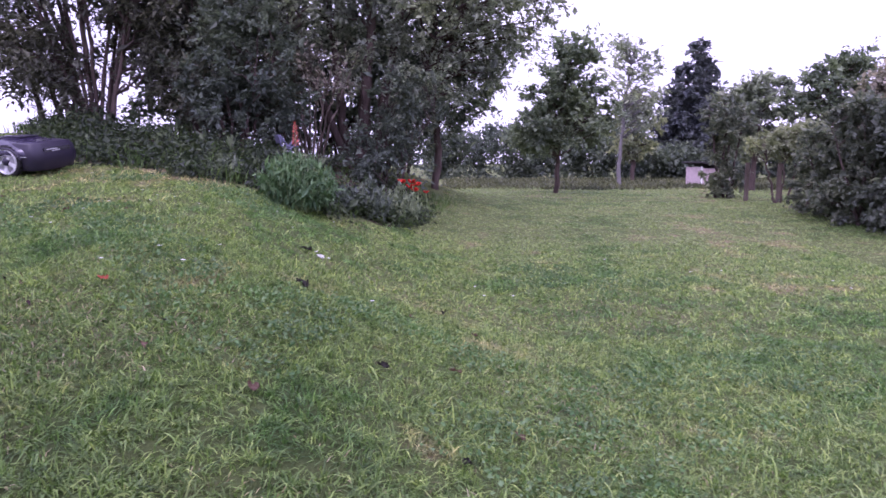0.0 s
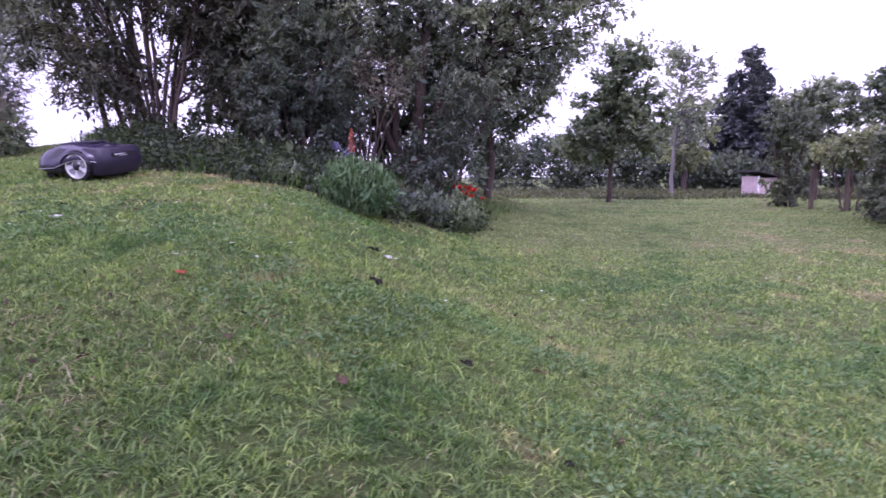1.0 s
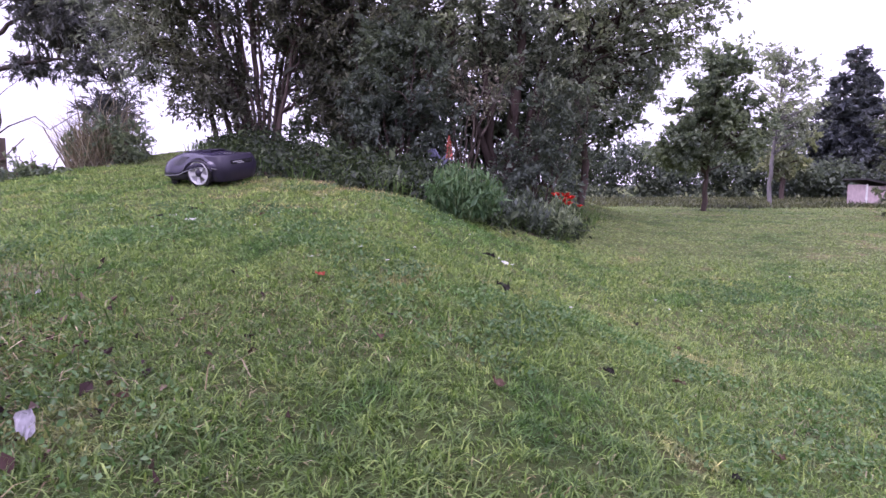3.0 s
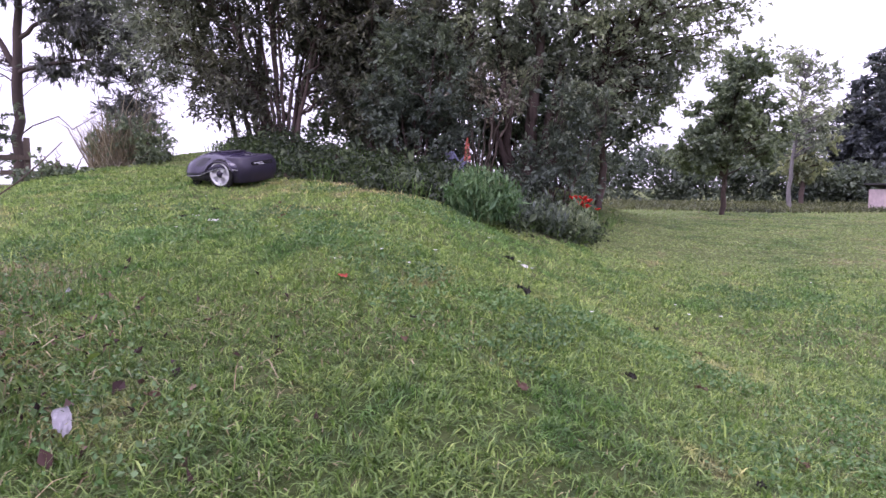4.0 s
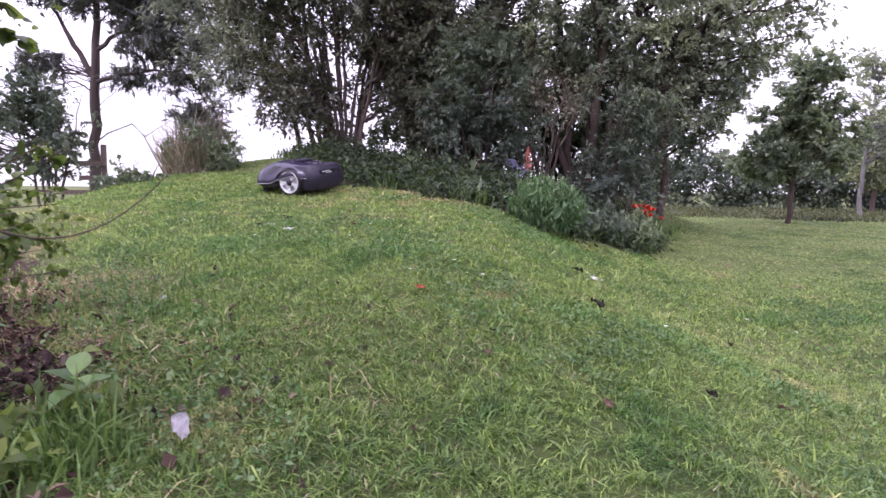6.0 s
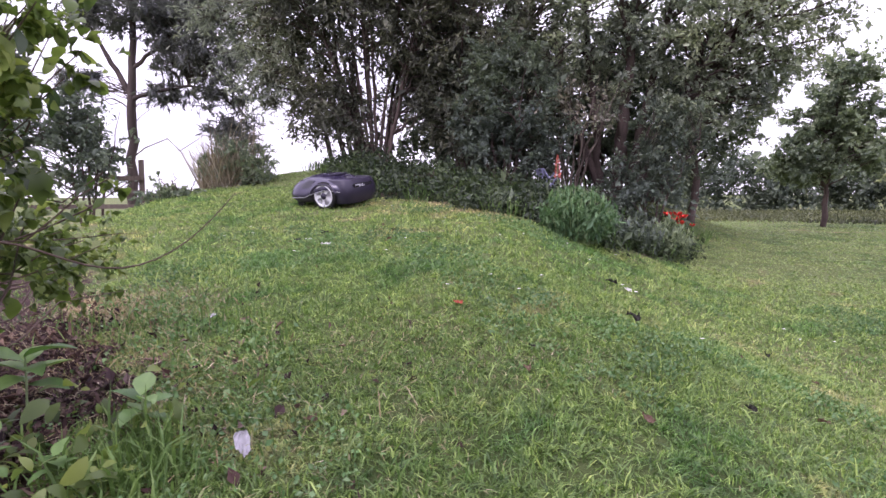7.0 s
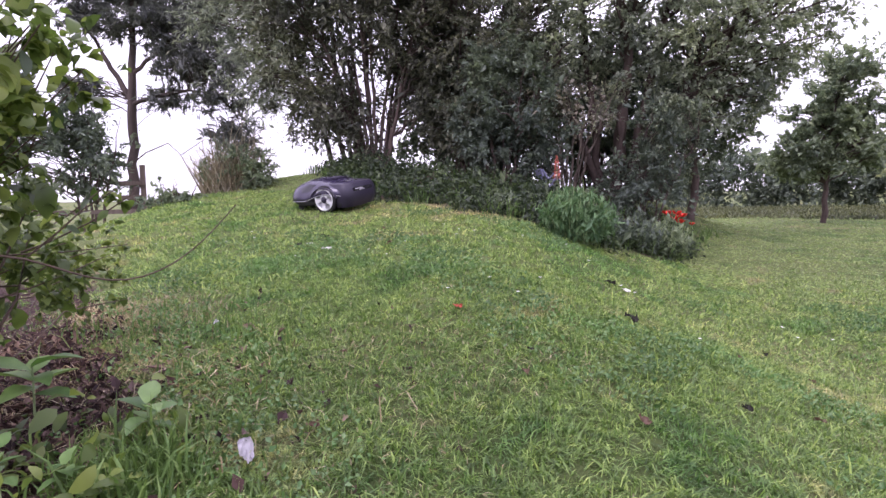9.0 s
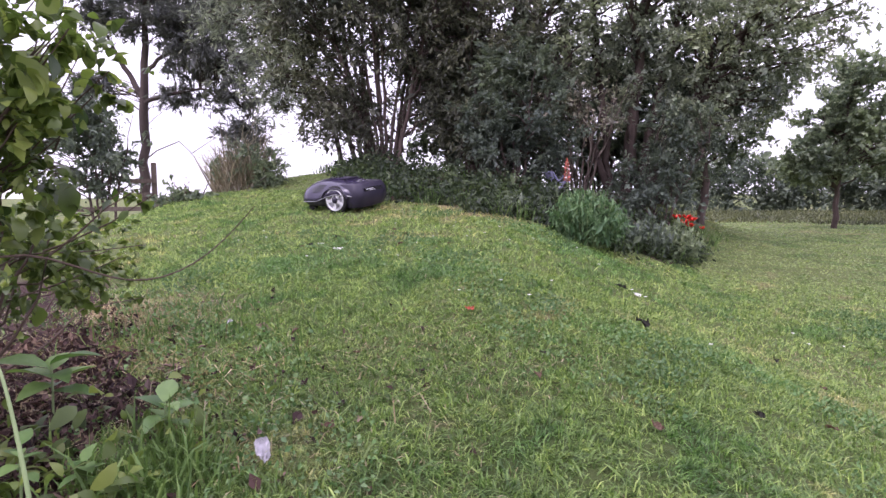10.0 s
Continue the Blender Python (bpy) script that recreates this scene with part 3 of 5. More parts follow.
            part("spoke", (bm, M_RIM), wheel, "", pose(0, 0, 0, 0, t, 0))
        part("hub", turned([(0.0, 0.034 * s), (0.028, 0.032 * s), (0.036, 0.022 * s), (0.036, 0.006 * s)], M_PANEL, 24), wheel, "dark grey hub cap")
        caster = part("front_wheel", turned([(0.040, -0.016), (0.046, -0.010), (0.046, 0.010), (0.040, 0.016), (0.012, 0.016)], M_TYRE, 24), top, "", pose(0.27, s * 0.15, 0.046))
        part("fork", box((0.018, 0.045, 0.05), M_CHASSIS, 0.004, (0, 0, 0.035)), caster)
    return top


def settled(x, y, turn, lift=0.0):
    """A pose on the slope at x, y, turned about its upright."""
    up = slope(x, y)
    q = Vector((0, 0, 1)).rotation_difference(up)
    return Matrix.Translation(on_ground(x, y, lift)) @ q.to_matrix().to_4x4() @ pose(0, 0, 0, 0, 0, turn)


mower = robot_mower(settled(-3.61, 5.70, 170, 0.0))
mower.scale = (1.02, 1.02, 1.02)

# ---- the trees on the ridge ----
rng = np.random.default_rng(11)


def fan(rng, n, spread, tall, r, lean=(0, 0)):
    out = []
    for k in range(n):
        u = -1 + 2 * (k + 0.5) / n + rng.normal(0, 0.08)
        dx, dy = spread * u + lean[0], rng.normal(0, spread * 0.3) + lean[1]
        x0, y0 = 0.16 * u, rng.normal(0, 0.08)
        out.append([(x0, y0, -0.1, r), (x0 + 0.22 * dx, 0.2 * dy, tall * 0.3, r * 0.8), (x0 + 0.6 * dx, 0.55 * dy, tall * 0.65, r * 0.5), (x0 + dx, dy, tall, r * 0.15)])
    return out


tree(rng, "multi_stem_tree", on_ground(-4.45, 8.6), fan(rng, 16, 2.0, 4.2, 0.027),
     [((-0.2, 0, 3.1), (1.9, 1.3, 1.3)), ((0.3, 0, 2.2), (1.3, 0.9, 0.8)), ((-1.3, 0, 2.3), (0.9, 0.8, 0.8)), ((-0.9, 0, 1.2), (0.85, 0.6, 0.75)), ((0.6, 0.2, 1.3), (0.7, 0.6, 0.8)), ((-0.5, 0, 0.75), (0.8, 0.5, 0.4)), ((0.1, -0.5, 2.5), (1.3, 0.4, 1.0)), ((0.7, -0.3, 3.3), (0.9, 0.6, 0.8))],
     540, 105, 0.18, (0.064, 0.026), M_LEAF_OLIVE, M_BARK, "tall multi-stemmed tree with dark olive leaves on the ridge", group="trees on the ridge", limb=0.75, limb_r=0.016, droop=0.6)
tree(rng, "multi_stem_tree", on_ground(-3.2, 9.0), fan(rng, 9, 1.1, 4.0, 0.04),
     [((0, 0, 3.0), (1.4, 1.2, 1.2)), ((0.3, -0.2, 1.7), (1.1, 0.9, 1.0)), ((0.5, -0.5, 0.7), (0.9, 0.6, 0.6)), ((-0.3, -0.2, 1.4), (0.8, 0.5, 0.8)), ((-0.5, 0, 2.4), (0.7, 0.6, 0.7))],
     400, 112, 0.18, (0.064, 0.028), M_LEAF_OLIVE, M_BARK, "dense dark tree with upright brown stems", group="trees on the ridge", limb=0.6, limb_r=0.016, droop=0.5)
tree(rng, "willow", on_ground(-5.1, 9.0), fan(rng, 4, 0.8, 3.4, 0.04, (-0.7, -0.3)),
     [((-1.5, -0.3, 2.5), (1.0, 0.7, 0.8)), ((-1.1, -0.4, 1.6), (0.8, 0.5, 0.6)), ((-0.4, -0.4, 2.9), (1.1, 0.7, 0.8)), ((-2.0, -0.3, 3.2), (0.8, 0.6, 0.6))],
     300, 70, 0.18, (0.085, 0.019), M_LEAF_WILLOW, M_BARK, "grey-green willow with narrow drooping leaves", group="trees on the ridge", limb=0.9, limb_r=0.012, droop=1.0)
tree(rng, "shrub", on_ground(-2.5, 8.2), fan(rng, 5, 0.6, 1.5, 0.025),
     [((0, 0, 0.8), (0.85, 0.6, 0.7)), ((0.1, 0, 1.5), (0.6, 0.5, 0.5))],
     130, 120, 0.14, (0.056, 0.03), M_LEAF_DARK, M_BARK, "dense deep green shrub under the trees", "shrub", limb=0.5, limb_r=0.01)
tree(rng, "broad_tree", on_ground(-1.15, 9.2),
     [[(0, 0, -0.1, 0.095), (0.1, 0.05, 1.1, 0.078), (0.2, 0.1, 2.4, 0.055), (0.3, 0.2, 4.2, 0.02)],
      [(-0.1, -0.05, -0.1, 0.065), (-0.4, -0.1, 0.8, 0.055), (-0.75, -0.15, 1.5, 0.05), (-1.2, -0.2, 2.4, 0.02)],
      [(0.2, 0.05, -0.1, 0.06), (0.6, 0, 0.9, 0.052), (1.2, 0, 1.9, 0.05), (2.2, 0, 2.9, 0.02)],
      [(0.1, 0.2, -0.1, 0.055), (0.35, 0.3, 1.2, 0.06), (0.7, 0.4, 2.8, 0.03)],
      [(-0.2, 0.1, -0.1, 0.05), (-0.3, 0.2, 1.2, 0.055), (-0.5, 0.3, 3.0, 0.025)]],
     [((0.1, 0, 2.7), (1.7, 1.3, 1.1)), ((1.6, 0, 2.4), (1.2, 1.1, 1.0)), ((2.3, 0, 2.9), (0.8, 0.8, 0.75)), ((1.3, 0.1, 1.45), (0.7, 0.7, 0.5)), ((-1.0, -0.2, 1.8), (0.75, 0.7, 0.7)), ((0.3, 0, 4.0), (1.8, 1.4, 0.9)), ((0.4, -0.2, 1.5), (0.9, 0.6, 0.6)), ((0.8, -0.3, 0.9), (0.6, 0.4, 0.45)), ((-0.6, 0, 3.6), (1.2, 0.9, 0.9)), ((0.6, 0.2, 3.3), (1.1, 0.9, 0.7)), ((2.0, 0.3, 1.75), (0.5, 0.5, 0.5)), ((-0.9, -0.2, 3.0), (0.9, 0.7, 0.8)), ((-0.3, 0.3, 2.3), (0.8, 0.6, 0.6))],
     760, 98, 0.17, (0.055, 0.031), M_LEAF_GREY, M_BARK, "broad grey-green tree with several dark trunks", group="trees on the ridge", limb=0.6, limb_r=0.018)
tree(rng, "small_tree", on_ground(-0.12, 10.1),
     [[(0, 0, -0.1, 0.062), (0.05, 0, 0.6, 0.055), (0.0, 0, 1.2, 0.04), (0.1, 0, 2.2, 0.015)]],
     [((0.1, 0, 1.55), (1.0, 0.7, 0.55)), ((0.4, 0.1, 1.1), (0.35, 0.3, 0.3)), ((-0.2, 0, 2.3), (0.8, 0.6, 0.6))],
     130, 90, 0.14, (0.06, 0.034), M_LEAF_DARK, M_BARK, "small dark tree behind the flower bed", limb=0.6, limb_r=0.014)

for x, y, lab in ((-3.9, 10.3, "dark shrub filling the back of the ridge"), (-2.7, 10.4, "dark shrub filling the back of the ridge"), (-1.6, 10.5, "dark shrub behind the broad tree"), (-0.75, 11.3, "dark shrub behind the broad tree")):
    tree(rng, "shrub", on_ground(x, y), fan(rng, 5, 0.6, 1.9, 0.03),
         [((0, 0, 0.7), (0.85, 0.5, 0.7)), ((0.1, 0, 1.7), (0.8, 0.5, 0.7))],
         120, 100, 0.16, (0.066, 0.038), M_LEAF_DARK, M_BARK, lab, "shrub", "shrubs on the ridge", limb=0.5, limb_r=0.012)
tree(rng, "shrub", on_ground(-0.75, 8.6), fan(rng, 6, 0.5, 1.0, 0.015),
     [((0, 0, 0.55), (0.6, 0.35, 0.45)), ((-0.35, 0, 0.3), (0.5, 0.35, 0.3)), ((0.3, 0, 1.2), (0.5, 0.35, 0.4))],
     100, 80, 0.13, (0.05, 0.026), M_LEAF_DARK, M_BARK, "twiggy dark shrub in front of the trunks", "shrub", limb=0.8, limb_r=0.01)
tree(rng, "bare_shrub", on_ground(-1.75, 8.6), fan(rng, 12, 0.75, 1.5, 0.018, (-0.1, 0)),
     [((-0.1, 0, 1.1), (0.75, 0.4, 0.45))], 90, 14, 0.1, (0.06, 0.03), M_LEAF_RUSSET, M_WOOD, "half-bare reddish brown shrub beside the trunks", "shrub", limb=0.9, limb_r=0.01)

# ---- the trees across the lawn ----
tree(rng, "round_tree", on_ground(2.42, 14.0),
     [[(0, 0, -0.1, 0.06), (0.0, 0, 0.6, 0.048), (0.05, 0, 1.4, 0.04), (0.2, 0, 2.8, 0.012)]],
     [((0, 0, 1.4), (1.1, 0.95, 0.55)), ((0.15, 0, 2.1), (0.85, 0.8, 0.5)), ((0.3, 0, 2.8), (0.5, 0.5, 0.45)), ((0.65, 0.1, 1.7), (0.65, 0.6, 0.45)), ((-0.5, 0, 1.25), (0.6, 0.6, 0.35))],
     260, 98, 0.13, (0.074, 0.048), M_LEAF_ROUND, M_BARK, "small round-headed tree standing alone on the lawn", limb=0.7, limb_r=0.014)
tree(rng, "birch", on_ground(4.9, 18.4),
     [[(0, 0, -0.1, 0.06), (0, 0, 1.0, 0.05), (0.1, 0, 2.4, 0.035), (0.35, 0, 3.9, 0.012)]],
     [((0.3, 0, 3.0), (0.95, 0.8, 0.85)), ((0.5, 0, 2.0), (0.8, 0.7, 0.6)), ((0.1, 0, 3.7), (0.5, 0.5, 0.4))],
     130, 30, 0.13, (0.09, 0.05), M_LEAF_GREY, M_BARK_PALE, "airy pale-barked tree at the back of the lawn", limb=0.9, limb_r=0.014)
tree(rng, "yellow_green_tree", on_ground(6.6, 23.0),
     [[(0, 0, -0.1, 0.08), (0, 0, 1.2, 0.06), (0.1, 0, 2.8, 0.02)]],
     [((0, 0, 2.0), (1.05, 0.9, 0.7)), ((0.1, 0, 2.7), (0.7, 0.7, 0.5)), ((0, 0, 1.2), (0.8, 0.7, 0.5))],
     130, 40, 0.15, (0.12, 0.07), M_LEAF_YELLOW, M_BARK, "yellow-green tree at the end of the garden", limb=0.7)
spruce_blobs = []
for k in range(15):
    z = 0.5 + 5.0 * k / 14
    rad = 2.05 * (1 - (z / 6.0) ** 1.7) + 0.08
    for j in range(max(2, int(7 * rad / 1.5))):
        a = k * 1.3 + 2 * math.pi * j / max(2, int(7 * rad / 1.5))
        spruce_blobs.append(((0.62 * rad * math.cos(a), 0.62 * rad * math.sin(a), z - 0.1), (0.46 * rad + 0.1, 0.46 * rad + 0.1, 0.22)))
tree(rng, "spruce", on_ground(10.6, 28.1), [[(0, 0, -0.1, 0.16), (0, 0, 2.5, 0.1), (0, 0, 5.6, 0.015)]], spruce_blobs,
     1000, 49, 0.16, (0.2, 0.075), M_SPRUCE, M_BARK, "tall dark blue-green spruce at the end of the garden", "conifer", limb=0.4, droop=0.5, flat=0.5)
tree(rng, "shrub", on_ground(5.16, 12.1), fan(rng, 4, 0.25, 1.7, 0.03),
     [((0, 0, 0.4), (0.38, 0.36, 0.4)), ((-0.05, 0, 1.3), (0.5, 0.45, 0.65))],
     110, 50, 0.1, (0.07, 0.042), M_LEAF_HEDGE, M_BARK, "upright green shrub beside the lawn", "shrub", limb=0.6, limb_r=0.01)
tree(rng, "hedgerow_tree", on_ground(7.2, 15.4), [[(0, 0, -0.1, 0.07), (0.05, 0, 1.2, 0.05), (0, 0, 2.6, 0.015)]],
     [((0, 0, 2.0), (0.85, 0.7, 0.75)), ((0.1, 0, 1.1), (0.7, 0.6, 0.4))],
     130, 63, 0.14, (0.09, 0.055), M_LEAF_GREY, M_BARK, "grey-green tree in the hedgerow", group="hedgerow trees", limb=0.7)
tree(rng, "hedgerow_tree", on_ground(8.6, 14.9), [[(0, 0, -0.1, 0.08), (-0.05, 0, 1.2, 0.06), (0, 0, 2.8, 0.015)]],
     [((0, 0, 2.1), (1.0, 0.8, 0.75)), ((0.3, 0, 2.7), (0.6, 0.5, 0.35)), ((-0.2, 0, 1.2), (0.9, 0.6, 0.45))],
     160, 63, 0.14, (0.09, 0.055), M_LEAF_ROUND, M_BARK, "rounded green hedgerow tree", group="hedgerow trees", limb=0.7)
tree(rng, "shrub", on_ground(5.6, 10.9), fan(rng, 3, 0.35, 0.95, 0.022),
     [((0, 0, 0.95), (0.7, 0.4, 0.26)), ((0.3, 0, 1.15), (0.35, 0.3, 0.2))],
     90, 46, 0.09, (0.06, 0.036), M_LEAF_YELLOW, M_BARK, "open low shrub on thin bare stems", "shrub", limb=0.7, limb_r=0.01)
HEDGE_A, HEDGE_B = "leafy green hedge shrub at the lawn's edge", "tall russet-tipped hedge shrub"
for x, y, lab, lm, tall in ((5.25, 8.1, HEDGE_A, M_LEAF_HEDGE, 0.95), (5.8, 8.5, HEDGE_B, M_LEAF_RUSSET, 1.3), (5.35, 7.3, HEDGE_A, M_LEAF_HEDGE, 1.0), (5.9, 6.6, HEDGE_B, M_LEAF_RUSSET, 1.2), (6.3, 9.5, HEDGE_A, M_LEAF_HEDGE, 1.2), (5.35, 9.0, HEDGE_A, M_LEAF_HEDGE, 0.7)):
    shrub = tree(rng, "hedge_shrub", on_ground(x, y), fan(rng, 6, 0.55, 1.6 * tall, 0.03),
                 [((0, 0, 0.5), (0.75, 0.65, 0.6)), ((0.1, 0, 1.25 * tall), (0.7, 0.65, 0.6)), ((-0.1, 0.1, 1.75 * tall), (0.5, 0.5, 0.35))],
                 180, 84, 0.12, (0.07, 0.044), lm, M_BARK, lab, "shrub", "hedge shrubs", limb=0.5, limb_r=0.01)
    shrub.scale = (0.78, 0.78, 0.78)

# far hedge across the end of the garden
hr = np.random.default_rng(5)
n = 900
hx = hr.uniform(-0.6, 17, n)
crest = 1.55 + 0.35 * np.sin(hx * 1.1) + 0.25 * np.sin(hx * 2.7 + 1) + 0.2 * np.sin(hx * 0.5)
spots = np.stack([hx, 26.5 + hr.normal(0, 0.5, n) - 0.12 * (hx - 9), 0.3 + crest * hr.random(n) ** 0.7], 1)
cen = np.repeat(spots, 34, 0) + hr.normal(0, 0.17, (n * 34, 3))
v, f = leaves(hr, cen, 0.15, 0.09)
tagged(part("far_hedge", mesh_np("far_hedge", v, f, M_LEAF_DARK)), "dark mixed hedge across the end of the garden", "hedge", kind="stuff")

# ---- the pine, the fence and the scrub beyond the mound ----
pr = np.random.default_rng(21)
pine_blobs = [((-0.2, 0, 5.6), (1.2, 0.9, 0.6)), ((1.6, 0, 5.6), (1.2, 0.9, 0.6)), ((0.6, 0, 4.5), (0.9, 0.7, 0.35)), ((0.9, 0, 5.2), (1.0, 0.8, 0.45)), ((0.3, 0, 6.5), (1.3, 1, 0.5)), ((1.8, -0.1, 4.6), (0.8, 0.6, 0.35)), ((-0.8, 0, 4.6), (0.7, 0.6, 0.4)), ((1.5, 0, 3.6), (0.9, 0.5, 0.28)), ((2.3, -0.1, 2.9), (0.6, 0.5, 0.4)), ((2.6, 0, 2.2), (0.55, 0.4, 0.3)), ((-1.0, 0, 3.3), (0.6, 0.5, 0.3)), ((0.9, 0.2, 3.0), (0.5, 0.4, 0.2)), ((1.3, 0, 4.3), (1.1, 0.8, 0.5)), ((2.1, 0, 3.6), (0.8, 0.6, 0.5)), ((-0.6, 0, 5.2), (0.8, 0.6, 0.5))]
tree(pr, "pine", on_ground(-10.9, 10.7),
     [[(0.05, 0, -0.1, 0.12), (0.1, 0, 1.6, 0.10), (0.15, 0, 3.2, 0.085), (0.3, 0, 4.8, 0.055), (0.3, 0, 6.6, 0.02)],
      [(0.12, 0, 3.0, 0.06), (-0.35, 0, 3.7, 0.05), (-0.9, 0, 4.6, 0.02)],
      [(0.15, 0, 2.9, 0.05), (1.0, 0, 3.1, 0.035), (1.9, 0, 3.1, 0.02), (2.7, 0, 2.6, 0.01)],
      [(0.15, 0, 3.5, 0.05), (0.9, 0, 3.9, 0.035), (1.8, 0, 4.5, 0.015)]],
     pine_blobs, 720, 84, 0.15, (0.12, 0.024), M_NEEDLE, M_BARK_PINE, "old open-crowned pine standing against the sky", "conifer", limb=0.8, limb_r=0.006, flat=0.7, droop=0.0)
tree(pr, "shrub", on_ground(-10.1, 8.9), fan(pr, 5, 0.6, 2.4, 0.03), [((0, 0, 1.6), (0.8, 0.6, 0.7)), ((-0.2, 0, 2.3), (0.55, 0.5, 0.5)), ((-1.2, -0.4, 2.0), (0.8, 0.6, 0.9))],
     190, 54, 0.13, (0.08, 0.045), M_LEAF_DARK, M_BARK, "dark green shrub below the pine", "shrub", limb=0.6)


def fence():
    top = thing("wooden_fence", on_ground(-9.1, 9.1), "weathered brown post and rail fence against the sky", "fence")
    along = Vector((0.75, 0.66, 0))
    z0 = float(height(-9.1, 9.1))
    turn = math.degrees(math.atan2(along.y, along.x))
    for d, h in ((0.0, 1.3), (1.5, 0.8)):
        g = float(height(-9.1 + along.x * d, 9.1 + along.y * d))
        part("post", box((0.09, 0.09, h + z0 - g), M_WOOD, 0.006, (along.x * d, along.y * d, (h + g - z0) / 2), (0, 0, turn)), top)
    for d, ln, z in ((0.72, 1.6, 0.56), (0.72, 1.6, 0.40), (-0.16, 0.42, 0.98), (-0.16, 0.42, 0.74), (-0.9, 1.7, 0.5)):
        part("rail", box((ln, 0.035, 0.075), M_WOOD, 0.004, (along.x * d + 0.04, along.y * d - 0.05, z), (0, 0, turn)), top)
    return top


fence()
for x, y in ((5.2, 11.3), (5.55, 10.9), (5.55, 10.0)):
    post = part("fence_post", box((0.06, 0.06, 0.7), M_WOOD, 0.006, (0, 0, 0.3)), None, "", Matrix.Translation(on_ground(x, y)))
    tagged(post, "grey weathered wooden fence post in rough grass", "fence post", "posts by the hedge")


def shed():
    top = thing("shed", Matrix.Translation(on_ground(7.6, 18.9)) @ pose(0, 0, 0, 0, 0, 12), "small pale pink garden shed with a dark sloping roof", "shed")
    top.scale = (0.72, 0.8, 0.88)
    for k in range(9):
        part("wall_board", box((0.138, 0.03, 0.56), M_SHED_WALL, 0.004, (-0.58 + 0.145 * k, -0.45, 0.28)), top)
    part("side_wall", box((0.04, 0.9, 0.6), M_SHED_WALL, 0.004, (-0.66, 0.02, 0.3)), top)
    part("side_wall", box((0.04, 0.9, 0.5), M_SHED_WALL, 0.004, (0.66, 0.02, 0.25)), top)
    part("back_wall", box((1.3, 0.04, 0.5), M_SHED_WALL, 0.004, (0, 0.47, 0.25)), top)
    part("roof", box((1.6, 1.2, 0.05), M_SHED_ROOF, 0.008, (-0.02, -0.02, 0.63), (0, 9, 0)), top, "dark felt roof")
    part("corner_post", box((0.05, 0.05, 0.62), M_PETAL_WHITE, 0.004, (-0.66, -0.47, 0.31)), top, "white corner post")


shed()

# rank bush with dry stalks on the shoulder of the mound
dr = np.random.default_rng(33)
mound_bush = tree(dr, "rank_bush", on_ground(-6.0, 7.3), fan(dr, 5, 0.4, 0.6, 0.012), [((0.15, 0, 0.3), (0.5, 0.4, 0.35)), ((0.45, -0.1, 0.2), (0.35, 0.3, 0.25))],
                  70, 60, 0.08, (0.06, 0.022), M_LEAF_ROUND, M_TWIG, "rank green bush with straw-coloured dry stalks", "bush", limb=0.3)
a = dr.uniform(0, 2 * np.pi, 800)
rad = 0.36 * np.sqrt(dr.random(800))
v, f = blade_field(dr, -6.02 + rad * np.cos(a), 7.3 + rad * np.sin(a), 0.6, 0.011, 1.0)
v = v - np.array(mound_bush.location)
part("dry_stalk", mesh_np("dry_stalk", v, f, M_DRY), mound_bush, "bleached dry stalks")["kind"] = "stuff"
tree(dr, "low_shrub", on_ground(-6.1, 6.4), fan(dr, 4, 0.35, 0.3, 0.01), [((-0.1, 0, 0.03), (0.45, 0.3, 0.1))], 40, 50, 0.06, (0.055, 0.03), M_LEAF_ROUND, M_TWIG, "low green scrub at the mound's edge", "shrub", limb=0.3)

# ---- the bed under the trees ----
ur = np.random.default_rng(44)
n = 9000
ux, uy = ur.uniform(-5.6, 0.2, n), ur.uniform(5.3, 9.3, n)
edge = bed_edge(ux) + 0.12 * np.sin(ux * 7) + ur.normal(0, 0.06, n)
keep = (uy > edge + 0.1) & (ur.random(n) < np.where(uy < edge + 0.9, 1.0, 0.45))
ux, uy = ux[keep], uy[keep]
v, f = blade_field(ur, ux, uy, 0.16, 0.010, 1.1)
tagged(part("tall_grass", mesh_np("tall_grass", v, f, M_TALL)), "rank tall grass along the foot of the trees", "grass", kind="stuff")
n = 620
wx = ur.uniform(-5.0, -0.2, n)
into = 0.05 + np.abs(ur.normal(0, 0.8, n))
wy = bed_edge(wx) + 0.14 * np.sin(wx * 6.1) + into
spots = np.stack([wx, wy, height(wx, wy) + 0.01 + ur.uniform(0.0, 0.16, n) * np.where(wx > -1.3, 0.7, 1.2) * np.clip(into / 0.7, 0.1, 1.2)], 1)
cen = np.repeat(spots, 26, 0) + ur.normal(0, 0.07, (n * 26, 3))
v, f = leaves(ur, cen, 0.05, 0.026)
tagged(part("weeds", mesh_np("weeds", v, f, M_WEED_SHADED)), "low mixed weeds and ground cover under the trees", "weeds", kind="stuff")


